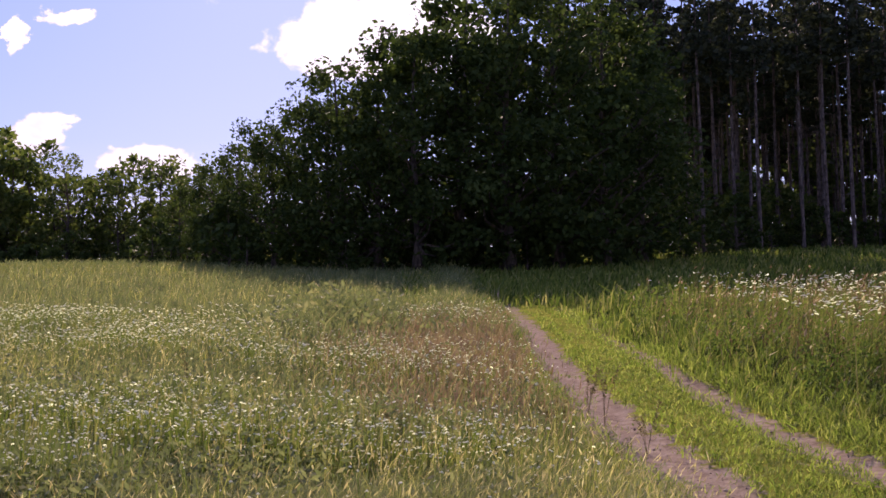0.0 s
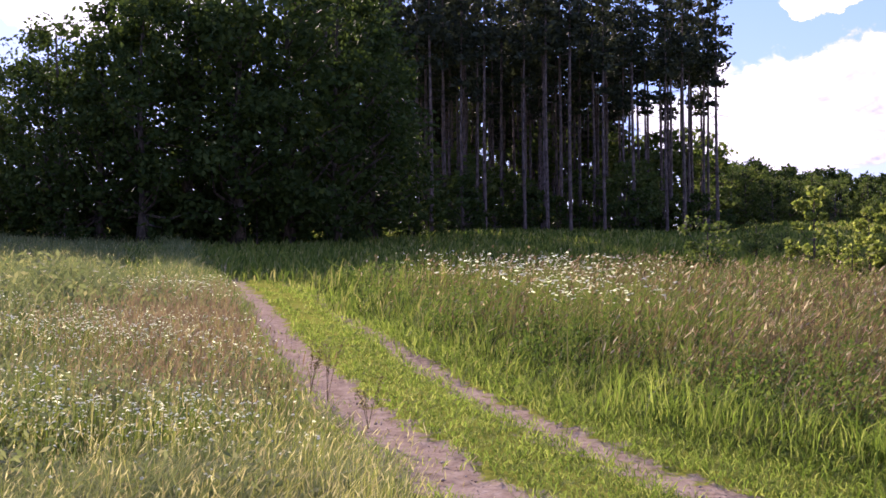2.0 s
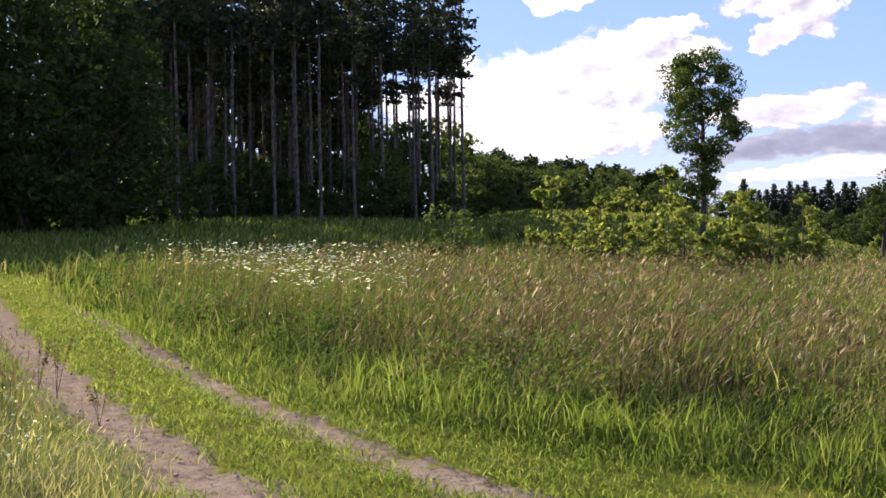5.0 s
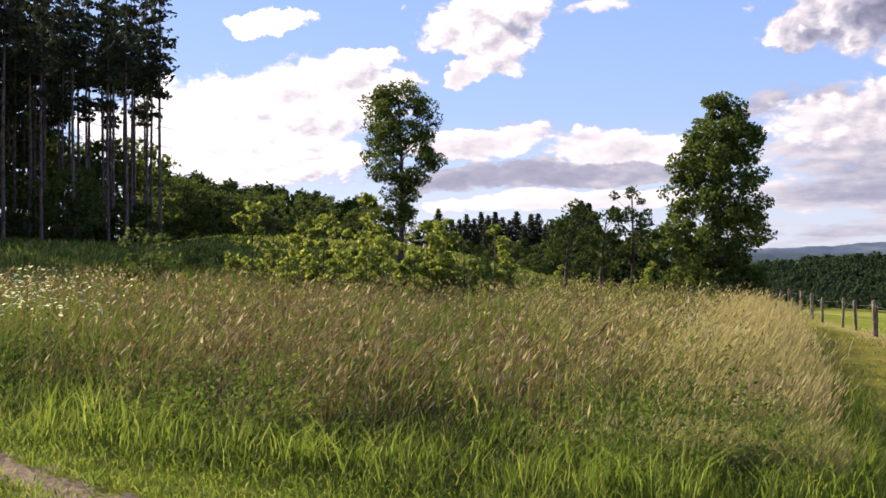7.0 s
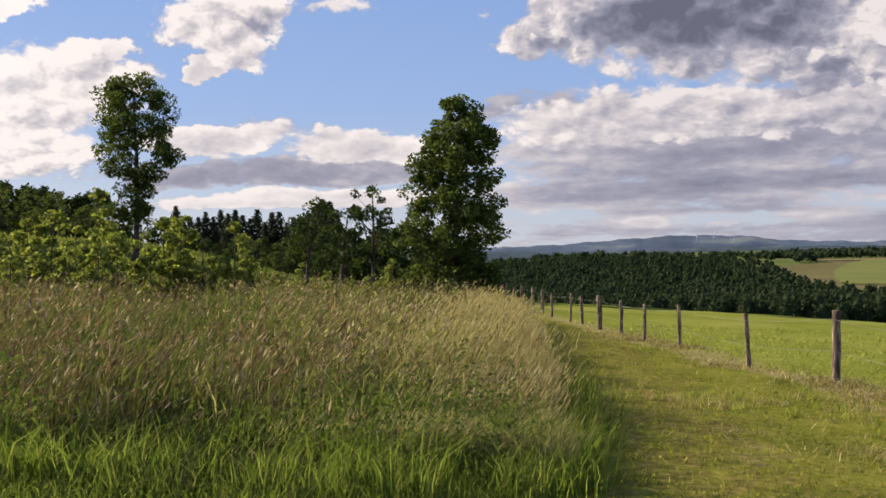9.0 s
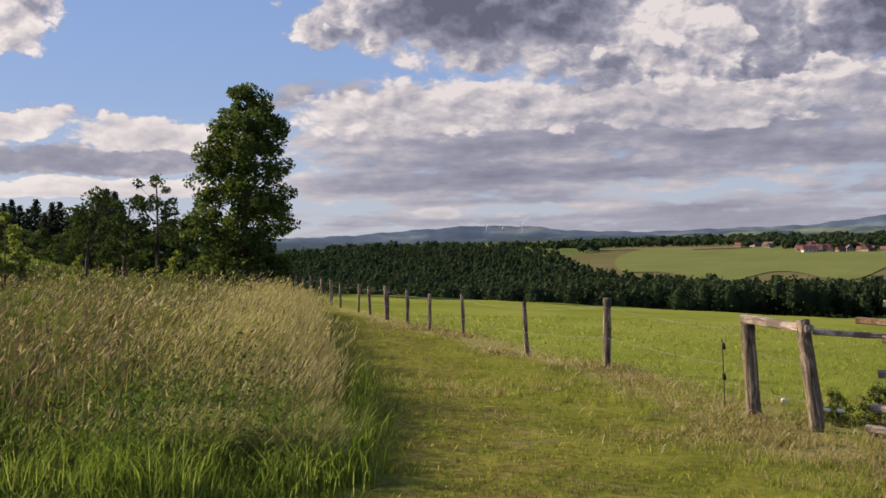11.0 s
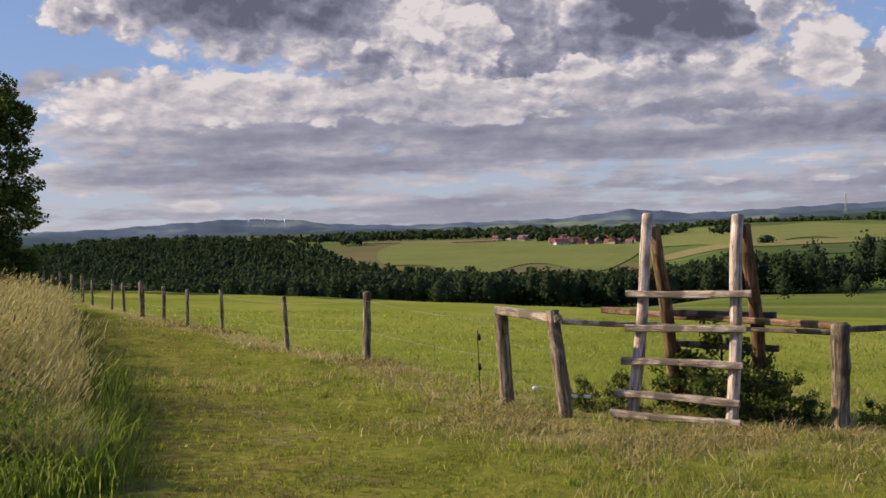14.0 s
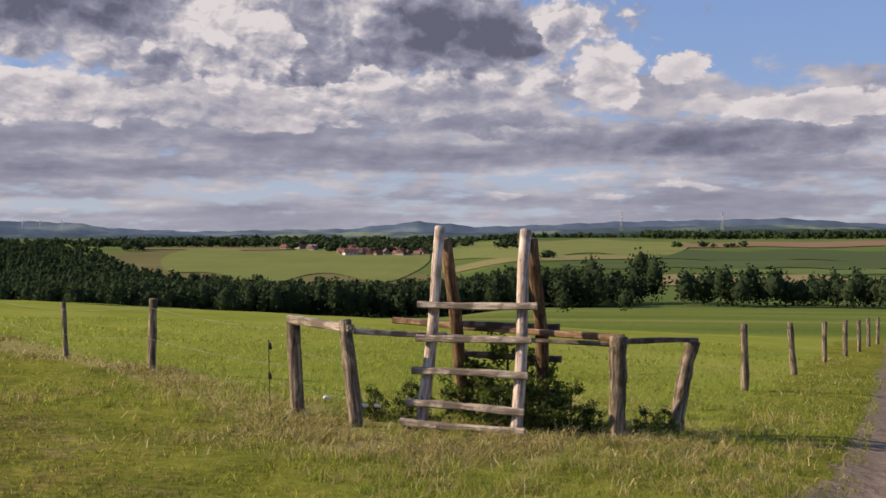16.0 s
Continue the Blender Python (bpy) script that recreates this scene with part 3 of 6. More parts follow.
def leafy_tree(name, seed, tall, trunk_r, profile, clumps, per, leaf, mat, bare=0.25, lean=(0, 0), clump_r=(0.5, 1.0), bark="bark", slim=0.6):
    """A broadleaved tree: profile gives the crown's radius at shares of the height."""
    rng = np.random.default_rng(seed)
    top = new(name)
    wood, crown = Pile(), Pile()
    zs = np.linspace(0, 0.92 * tall, 9)
    line = np.stack([lean[0] * zs / tall + 0.02 * tall * np.sin(zs * 0.5 + seed) * zs / tall, lean[1] * zs / tall + 0.015 * tall * np.cos(zs * 0.43 + seed) * zs / tall, zs], 1)
    girth = trunk_r * (1 - 0.9 * (zs / zs[-1]) ** 0.8) + 0.012
    girth[0] *= 1.5
    wood.add(*tube(line, girth, 8, rng, 0.06))
    pf, pr = np.array(profile).T
    dense = pr[None].repeat(1, 0)
    zc = np.interp(rng.uniform(0, 1, clumps), np.concatenate([[0], np.cumsum((dense[0][1:] + dense[0][:-1]) * np.diff(pf))]) / np.sum((dense[0][1:] + dense[0][:-1]) * np.diff(pf)), pf)
    rad = np.interp(zc, pf, pr) * np.sqrt(rng.uniform(0.2, 1, clumps)) * rng.uniform(0.78, 1.1, clumps)
    ang = rng.uniform(0, 2 * np.pi, clumps)
    z = zc * tall
    axis = np.stack([np.interp(z, line[:, 2], line[:, 0]), np.interp(z, line[:, 2], line[:, 1])], 1)
    mid = np.stack([axis[:, 0] + rad * np.cos(ang), axis[:, 1] + rad * np.sin(ang), z], 1)
    for c in mid[rng.permutation(clumps)[: min(clumps, 46)]]:
        reach = np.hypot(c[0], c[1])
        z0 = np.clip(c[2] - 0.55 * reach - 0.03 * tall, 0.12 * tall, 0.9 * tall)
        s = np.array([np.interp(z0, line[:, 2], line[:, 0]), np.interp(z0, line[:, 2], line[:, 1]), z0])
        g = np.interp(z0, zs, girth) * 0.42
        bend = (s + c) / 2 + np.array([0, 0, -0.06 * reach]) + rng.normal(0, 0.05 * reach + 0.02, 3)
        wood.add(*tube([s, bend, c], [g, g * 0.6, 0.012], 5, cap=False))
    size = rng.uniform(*clump_r, clumps)
    who = np.repeat(np.arange(clumps), per)
    way = rng.normal(0, 1, (len(who), 3))
    way /= np.linalg.norm(way, axis=1)[:, None]
    spot = mid[who] + way * (size[who] * rng.uniform(0.25, 1.0, len(who)) ** 0.5)[:, None] * (1.0, 1.0, 0.72)
    spot[:, 2] = np.maximum(spot[:, 2], 0.06)
    crown.add(*leaves(rng, spot, leaf * rng.uniform(0.6, 1.3, len(who)), slim, 0.25))
    part("trunk", wood.mesh("trunk", M[bark], True), top)
    part("crown", crown.mesh("crown", M[mat]), top)
    return top


def spruce(seed, tall, crown_base, spread, whorls, per):
    """A spruce in a stand: a bare straight trunk with dead twigs, and a ragged dark crown."""
    rng = np.random.default_rng(seed)
    top = new("spruce_tree")
    wood, crown = Pile(), Pile()
    zs = np.linspace(0, tall, 8)
    line = np.stack([0.05 * np.sin(zs * 0.3 + seed), 0.05 * np.cos(zs * 0.25 + seed), zs], 1)
    wood.add(*tube(line, 0.0062 * tall * (1 - zs / tall) ** 0.8 + 0.015, 7, rng, 0.04, cap=False))
    for _ in range(26):
        z = rng.uniform(0.18, 1) * crown_base
        a, reach = rng.uniform(0, 6.28), rng.uniform(0.3, 1.3) * (0.4 + z / crown_base)
        tip = np.array([reach * math.cos(a), reach * math.sin(a), z - 0.25 * reach])
        wood.add(*tube([(0, 0, z), tip], [0.03, 0.01], 3, cap=False))
    spots, dirs, sizes = [], [], []
    for z in np.linspace(crown_base, 0.985 * tall, whorls) if whorls > 60 else np.sort(rng.uniform(crown_base, tall, whorls)):
        share = (z - crown_base) / (tall - crown_base)
        reach = spread * (1 - share) ** 0.75 * rng.uniform(0.45, 1.15) * (0.55 + 0.45 * min(1, share * 5)) + 0.15
        for a in rng.uniform(0, 6.28) + np.arange(4) * 1.571 + rng.normal(0, 0.3, 4):
            out = np.array([math.cos(a), math.sin(a), -0.28])
            s = rng.uniform(0.12, 1.0, per)
            c = np.array([0, 0, z]) + s[:, None] * reach * out + rng.normal(0, 0.10 + 0.07 * reach, (per, 3)) * (1, 1, 0.6)
            spots.append(c), sizes.append(np.full(per, 0.30 + 0.16 * reach))
    spots, sizes = np.concatenate(spots), np.concatenate(sizes)
    crown.add(*leaves(rng, spots, sizes * rng.uniform(0.6, 1.3, len(spots)), 0.55, 0.45))
    part("trunk", wood.mesh("trunk", M["spruce_bark"], True), top)
    part("crown", crown.mesh("crown", M["needle"]), top)
    return top


def turned(m, angle, scale=1.0, tall=1.0):
    return m @ Matrix.Rotation(angle, 4, "Z") @ Matrix.Diagonal((scale, scale, scale * tall, 1))


def spread_out(ob, places, rng, label, category, group, low=0.85, high=1.15):
    """Stands ob at the first place and copies of it at the others."""
    tagged(ob, label, category, group)
    made = []
    for i, (x, y, s) in enumerate(places):
        m = turned(tree_at(x, y), rng.uniform(0, 6.28), s * rng.uniform(low, high))
        if i == 0:
            keep = m
        else:
            made.append(copy_thing(ob, m))
    ob.matrix_basis = keep
    return [ob] + made


def polar(az, r):
    return r * math.sin(radians(az)), r * math.cos(radians(az))


def make_spruces():
    rng = np.random.default_rng(11)
    kinds = [spruce(21 + i, t, b, s, 30, 9) for i, (t, b, s) in enumerate(((25.5, 13.0, 2.0), (27, 15.0, 2.3), (25, 12.0, 1.9), (26.5, 16.0, 2.1)))]
    a, b = Vector(polar(27.2, 108)), Vector(polar(6.0, 90))
    back = Vector((0.38, 0.92))
    spots = []
    for row in range(9):
        for i in range(16):
            s = (i + 0.5 * (row % 2)) / 14 + rng.normal(0, 0.016)
            if s > 1.1 or (row > 4 and s < 0.2 or (row > 6 and s < 0.5)):
                continue
            p = a.lerp(b, max(s, 0.0)) + back * (row * 4.8 + rng.normal(0, 1.0))
            spots.append((p.x, p.y, 1.0))
    spots[0] = (a.x, a.y, 1.0)
    rng.shuffle(spots)
    # denser trees deep in the stand
    deep = [spruce(31 + i, t, b, s, 46, 10) for i, (t, b, s) in enumerate(((24, 9.5, 2.4), (23, 8.0, 2.6)))]
    rear = [(a.lerp(b, s) + back * (22 + 16 * rng.uniform() + 10 * s) + Vector((rng.normal(0, 1.2), 0))) for s in np.linspace(0.25, 1.15, 20)]
    for k, ob in enumerate(deep):
        spread_out(ob, [(p.x, p.y, 1.0) for p in rear[k::2]], rng, "dark spruce deep in the stand, branched low down", "tree", "spruce stand", 0.92, 1.08)
    for k, ob in enumerate(kinds):
        spread_out(ob, spots[k::4], rng, "tall spruce with a bare trunk and dark ragged crown", "tree", "spruce stand", 0.92, 1.08)


def make_broadleaved_wood():
    rng = np.random.default_rng(5)
    # azimuth, distance, height of the trees at the wood's edge
    edge = [(-13.0, 70, 4.6), (-11.4, 64, 5.6), (-10.0, 60, 6.6), (-8.4, 56, 7.2), (-6.8, 54, 8.2), (-5.0, 52, 9.2), (-3.2, 51, 9.8), (-1.2, 50, 10.6), (1.0, 51, 11.6), (3.4, 51, 12.5), (5.8, 53, 13.5), (8.2, 56, 13.0), (10.0, 60, 12.0),
            (-9.2, 68, 8.4), (-5.6, 62, 10.6), (-2.0, 60, 12.6), (1.5, 60, 14.5), (5.0, 62, 15.5), (9.0, 66, 15.0)]
    edge = [(az, 1.2 * r, 1.22 * h) for az, r, h in edge]
    kinds = []
    for i in range(4):
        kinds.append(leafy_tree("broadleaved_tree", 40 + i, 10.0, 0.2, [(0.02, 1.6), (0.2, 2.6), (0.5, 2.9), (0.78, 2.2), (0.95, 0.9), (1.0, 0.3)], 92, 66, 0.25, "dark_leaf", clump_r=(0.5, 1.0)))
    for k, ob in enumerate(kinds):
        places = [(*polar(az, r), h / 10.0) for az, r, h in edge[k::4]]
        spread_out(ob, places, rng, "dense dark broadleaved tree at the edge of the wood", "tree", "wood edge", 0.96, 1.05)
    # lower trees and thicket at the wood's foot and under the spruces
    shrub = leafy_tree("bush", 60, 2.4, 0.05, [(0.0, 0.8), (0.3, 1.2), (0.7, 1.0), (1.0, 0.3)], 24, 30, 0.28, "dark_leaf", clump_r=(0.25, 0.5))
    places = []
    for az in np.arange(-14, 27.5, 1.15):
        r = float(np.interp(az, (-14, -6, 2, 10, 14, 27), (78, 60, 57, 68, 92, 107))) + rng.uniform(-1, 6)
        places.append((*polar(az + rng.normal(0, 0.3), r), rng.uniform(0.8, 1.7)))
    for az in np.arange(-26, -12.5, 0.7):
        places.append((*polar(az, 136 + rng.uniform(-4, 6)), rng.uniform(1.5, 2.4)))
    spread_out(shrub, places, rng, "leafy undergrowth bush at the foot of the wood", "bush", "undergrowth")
    young = leafy_tree("bush", 61, 4.5, 0.06, [(0.05, 0.7), (0.3, 1.3), (0.6, 1.3), (1.0, 0.3)], 30, 30, 0.32, "leaf", clump_r=(0.3, 0.6))
    places = [(*polar(az, 1.42 * r), 1.35 * s) for az, r, s in ((12.5, 78, 1.3), (14.5, 82, 1.5), (16.2, 79, 1.0), (18.5, 84, 1.6), (20.5, 80, 1.1), (22.5, 84, 1.8), (23.6, 76, 1.3), (24.6, 86, 1.9), (25.8, 88, 1.7), (26.8, 92, 1.6), (10.5, 76, 1.2), (19.4, 90, 1.8), (21.6, 92, 1.9), (17.2, 92, 1.7), (15.0, 94, 1.7), (16.6, 74, 0.9), (13.2, 73, 0.8), (21.4, 75, 0.8), (19.0, 75, 0.7), (11.4, 69, 0.8), (12.6, 70, 1.0), (14.0, 70, 0.8), (15.4, 71, 1.1), (17.8, 72, 0.7), (22.9, 73, 1.2), (24.0, 74, 0.8), (25.2, 75, 0.6))]
    for az in np.arange(7.5, 25.0, 1.1):
        places.append((*polar(az + rng.normal(0, 0.4), 142 + rng.uniform(-4, 10)), rng.uniform(2.4, 3.2) * (1.3 if az < 21 else 0.8)))
    spread_out(young, places, rng, "green young tree under the spruces", "tree", "undergrowth")


def make_far_trees():
    rng = np.random.default_rng(8)
    # the wood beyond the meadow, right of the spruces
    # the first kind has the darker leaf, which paints the wood's shade
    kinds = [leafy_tree("broadleaved_tree", 70 + i, 10.0, 0.16, [(0.0, 2.2), (0.3, 3.2), (0.65, 2.9), (0.9, 1.5), (1.0, 0.5)], 48, 34, 0.62 if i == 0 else 0.42, "dark_leaf" if i == 0 else "leaf", clump_r=(0.55, 1.05)) for i in range(3)]
    spots = []
    for az in np.arange(26.5, 38.0, 0.55):
        for row in range(3):
            r = 178 + row * 12 + rng.uniform(-6, 6)
            top = float(np.interp(az, (26, 28, 32.4, 37), (5.2, 5.1, 4.4, 3.7)))
            h = r * math.tan(radians(top)) + 1.6 - float(height(*polar(az, r)))
            spots.append((*polar(az + rng.normal(0, 0.15), r), h / 10.0 * rng.uniform(0.85, 1.08)))
    for az in np.arange(38.0, 54, 0.45):
        r = 230 + rng.uniform(-14, 14)
        top = float(np.interp(az, (38, 40.5, 42, 47, 49, 51, 54), (3.2, 2.6, 1.9, 1.9, 2.4, 2.3, 1.8)))
        h = r * math.tan(radians(top)) + 1.6 - float(height(*polar(az, r)))
        spots.append((*polar(az, r), max(h, 3.0) / 10.0 * rng.uniform(0.7, 1.05)))
    # trees beyond the flower meadow
    for az in np.arange(-25, -10.5, 0.62):
        r = 150 + rng.uniform(-8, 14)
        top = float(np.interp(az, (-24, -21, -19.5, -16, -13, -11), (9.0, 8.6, 6.8, 6.4, 6.8, 7.0)))
        h = r * math.tan(radians(top)) + 1.6 - float(height(*polar(az, r)))
        spots.append((*polar(az, r), h / 10.0 * rng.uniform(0.95, 1.16)))
    dark = [p for p in spots if 25 < math.degrees(math.atan2(p[0], p[1])) < 56]
    rest = [p for p in spots if p not in dark]
    # every third takes the lighter leaf, as a crown painted lit
    rest += dark[::3]
    dark = [p for i, p in enumerate(dark) if i % 3]
    spread_out(kinds[0], dark, rng, "broadleaved tree in a far wood, shade put into dark green", "tree", "far wood", 0.97, 1.03)
    for k, ob in enumerate(kinds[1:]):
        spread_out(ob, rest[k::2], rng, "green broadleaved tree in a far wood", "tree", "far wood", 0.97, 1.03)
    fir = spruce(90, 12.0, 0.3, 3.4, 90, 7)
    places = [(*polar(az, 290 + rng.uniform(-12, 12)), rng.uniform(0.85, 1.1)) for az in np.arange(40.6, 49.0, 0.36)]
    for i, (x, y, s) in enumerate(places):
        places[i] = (x, y, s * (290 * math.tan(radians(3.15)) + 1.6 - float(height(x, y))) / 12.0)
    spread_out(fir, places, rng, "dark conifer in a far wood", "tree", "far conifers", 0.92, 1.05)
    # two airy trees above the far wood
    airy = leafy_tree("broadleaved_tree", 95, 13.5, 0.2, [(0.3, 1.2), (0.5, 2.6), (0.75, 2.8), (0.95, 1.6), (1.0, 0.4)], 46, 40, 0.36, "leaf", clump_r=(0.5, 1.0))
    spread_out(airy, [(*polar(-18.3, 142), 1.28), (*polar(-15.9, 144), 1.05)], rng, "airy broadleaved tree rising above the far wood", "tree", "far wood", 0.98, 1.02)


def make_single_trees():
    rng = np.random.default_rng(3)
    x, y = polar(39.1, 70)
    ash = leafy_tree("ash_tree", 7, 11.9, 0.24, [(0.27, 0.4), (0.34, 1.3), (0.44, 1.2), (0.5, 1.4), (0.57, 2.9), (0.66, 2.1), (0.78, 2.5), (0.92, 1.9), (1.0, 0.9)], 170, 110, 0.19, "leaf", clump_r=(0.38, 0.68))
    ash.matrix_basis = turned(tree_at(x, y), 0.6)
    tagged(ash, "tall slender ash tree with a bare lower trunk", "tree")
    x, y = polar(54.9, 62)
    oak = leafy_tree("ash_tree", 12, 10.9, 0.3, [(0.0, 1.6), (0.08, 2.3), (0.25, 2.8), (0.45, 2.9), (0.62, 2.55), (0.8, 1.95), (0.92, 1.25), (1.0, 0.6)], 250, 130, 0.22, "leaf", clump_r=(0.4, 0.75))
    oak.matrix_basis = turned(tree_at(x, y), 2.0)
    tagged(oak, "broad dense ash tree leafy down to the ground", "tree")
    for az, r, h, seed in ((47.3, 50, 4.3, 31), (49.0, 52, 4.2, 32), (50.6, 53, 5.3, 33)):
        t = leafy_tree("apple_tree", seed, h, 0.10, [(0.4, 0.6), (0.6, 1.15), (0.8, 1.2), (1.0, 0.5)], 24, 56, 0.17, "dark_leaf", clump_r=(0.24, 0.46), lean=(0.5 if seed == 33 else -0.2, -0.4))
        t.matrix_basis = turned(tree_at(*polar(az, r)), rng.uniform(0, 6))
        tagged(t, "small crooked tree with sparse leaf clumps", "tree", "small crooked trees")
    # young maples standing in the tall grass: azimuth, distance, height
    kinds = [leafy_tree("young_maple", 110 + i, 3.0, 0.03, [(0.05, 0.55), (0.3, 0.85), (0.65, 0.75), (1.0, 0.15)], 30, 60, 0.14, "young_leaf", clump_r=(0.16, 0.32), slim=0.85) for i in range(3)]
    spots = [(31.7, 46, 4.6), (32.8, 40, 2.6), (34.2, 38, 3.0), (35.2, 37, 3.6), (36.3, 40, 3.4), (37.2, 44, 4.6), (38.2, 36, 2.8), (39.3, 40, 3.5), (40.4, 38, 3.5), (41.2, 39, 3.8), (42.3, 38, 3.3), (43.8, 37, 3.2), (36.0, 34, 2.2), (33.4, 35, 2.0), (37.4, 34, 2.2), (39.8, 35, 2.3), (46.0, 44, 1.7), (49.6, 42, 1.3), (52.6, 47, 1.5), (44.8, 44, 2.0), (47.2, 42, 1.9), (48.4, 43, 1.7), (50.6, 43, 1.9), (51.6, 45, 2.1), (53.4, 46, 1.8), (54.6, 46, 1.5)]
    for k, ob in enumerate(kinds):
        spread_out(ob, [(*polar(az, r), 0.82 * h / 3.0) for az, r, h in spots[k::3]], rng, "young maple with bright yellow-green leaves in the tall grass", "tree", "young maples", 0.95, 1.05)
    bush = leafy_tree("bush", 130, 2.3, 0.04, [(0.15, 0.5), (0.5, 0.95), (0.8, 0.9), (1.0, 0.3)], 22, 40, 0.15, "leaf", clump_r=(0.2, 0.4))
    spread_out(bush, [(*polar(26.7, 36), 1.0), (*polar(29.0, 60), 0.9), (*polar(30.2, 66), 0.6)], rng, "small leafy bush standing in the meadow", "bush", "meadow bushes", 0.98, 1.02)


def make_valley_wood():
    """Far woods: crowns of leaf clumps, past counting."""
    rng = np.random.default_rng(77)
    pile = Pile()
    crowns = []
    for _ in range(6400):
        az, r = rng.uniform(50, 96), math.sqrt(rng.uniform(205 ** 2, 1000 ** 2))
        if r < float(np.interp(az, WOOD_AZ, WOOD_R)):
            crowns.append((az, r, rng.uniform(4.6, 8.0), rng.uniform(1.8, 3.0), 84 if r < 330 else (36 if r < 600 else 20)))
    for az in np.arange(66, 95, 0.16):
        crowns.append((az + rng.normal(0, 0.1), 206 + rng.uniform(0, 14), rng.uniform(5.0, 8.0), rng.uniform(1.8, 2.9), 210))
    for az in list(np.arange(95, 97, 0.3)) + list(np.arange(99.2, 109.5, 0.33)):
        crowns.append((az + rng.normal(0, 0.1), 222 + rng.uniform(-5, 12), rng.uniform(5, 8.5), rng.uniform(2.0, 3.2), 190))
    crowns += [(97.0, 240, 11.5, 3.6, 420), (97.7, 236, 10.5, 3.4, 420), (94.6, 228, 10.0, 3.2, 380), (76.4, 150, 4.6, 2.2, 300), (96.3, 165, 3.6, 1.7, 260), (93.2, 150, 3.0, 1.5, 220)]
    # hedges, copses and the trees round the village
    for az0, az1, r0, r1, count in ((79.5, 87.5, 1010, 1200, 150), (80, 87.5, 940, 980, 14), (83.2, 87.0, 890, 975, 40), (82, 86, 985, 1020, 14), (86, 89, 1050, 1250, 26), (71, 80, 1120, 1300, 120), (97.0, 110, 1260, 1420, 200), (88, 98, 1500, 1700, 110), (72, 88, 1400, 1900, 200), (60, 74, 1200, 1900, 160), (98.6, 103, 860, 870, 9), (90, 91.2, 880, 900, 3), (92, 93, 640, 650, 4), (70, 73, 940, 1000, 6), (55, 66, 1020, 1200, 40)):
        for _ in range(count):
            r = rng.uniform(r0, r1)
            crowns.append((rng.uniform(az0, az1), r, rng.uniform(6, 10.5) * (0.5 if r1 - r0 < 15 else 1.0), rng.uniform(4.0, 7.5) * (0.6 if r1 - r0 < 15 else 1.0), 30))
    for az, r, tall, wide, m in crowns:
        x, y = polar(az, r)
        w = rng.normal(0, 1, (m, 3))
        w /= np.linalg.norm(w, axis=1)[:, None]
        c = w * rng.uniform(0.55, 1.0, m)[:, None] * (wide, wide, tall * 0.5) + (x, y, float(height(x, y)) + tall * 0.5)
        leaf = 2.1 * math.sqrt(wide * tall / m)
        u, v = np.meshgrid(np.arange(8) * 0.7854, np.radians((-60, -20, 20, 60)))
        bulge = rng.uniform(0.45, 0.72, u.shape)
        core = np.stack([np.cos(u) * np.cos(v) * wide * bulge, np.sin(u) * np.cos(v) * wide * bulge, np.sin(v) * tall * 0.52 * bulge], -1).reshape(-1, 3)
        core = np.concatenate([core, [(0, 0, 0.45 * tall)]]) + (x, y, float(height(x, y)) + tall * 0.5)
        i, j = np.meshgrid(np.arange(3), np.arange(8), indexing="ij")
        k = (j + 1) % 8
        ring = np.arange(8)
        pile.add(core, np.stack([i * 8 + j, i * 8 + k, (i + 1) * 8 + k, (i + 1) * 8 + j], -1).reshape(-1, 4), np.stack([24 + ring, 24 + (ring + 1) % 8, np.full(8, 32)], 1))
        pile.add(*leaves(rng, c, leaf * rng.uniform(0.6, 1.3, m), 0.85))
    tagged(new("valley_wood", pile.mesh("valley_wood", M["valley_shade_leaf"])), "broadleaved woods in the valley and on far fields, cloud shade in their colour", "woodland", kind="stuff")


make_spruces()
make_broadleaved_wood()
make_far_trees()
make_single_trees()
make_valley_wood()


# ---- the far country ----
def crop(name, shades, az0, az1, r0, r1, label):
    """A field draped over the land."""
    a, r = np.meshgrid(np.radians(np.linspace(az0, az1, 90)), np.geomspace(r0, r1, 40))
    u = np.linspace(-1, 1, 90)[None]
    r = (r0 + r1) / 2 + (r - (r0 + r1) / 2) * np.sqrt(1 - 0.96 * u ** 6) + (r1 - r0) * 0.12 * np.sin(a * 61 + r0)
    x, y = r * np.sin(a), r * np.cos(a)
    i, j = np.meshgrid(np.arange(39), np.arange(89), indexing="ij")
    k = i * 90 + j
    me = mesh_from(name, np.stack([x, y, height(x, y) + 0.06 + r * 0.0005], -1).reshape(-1, 3), np.stack([k, k + 1, k + 91, k + 90], -1).reshape(-1, 4)[:, ::-1])
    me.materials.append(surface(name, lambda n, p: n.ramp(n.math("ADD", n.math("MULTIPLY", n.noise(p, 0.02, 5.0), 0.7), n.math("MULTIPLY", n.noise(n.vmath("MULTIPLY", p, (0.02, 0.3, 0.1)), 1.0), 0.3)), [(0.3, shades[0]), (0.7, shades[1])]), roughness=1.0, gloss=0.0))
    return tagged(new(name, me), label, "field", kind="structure")


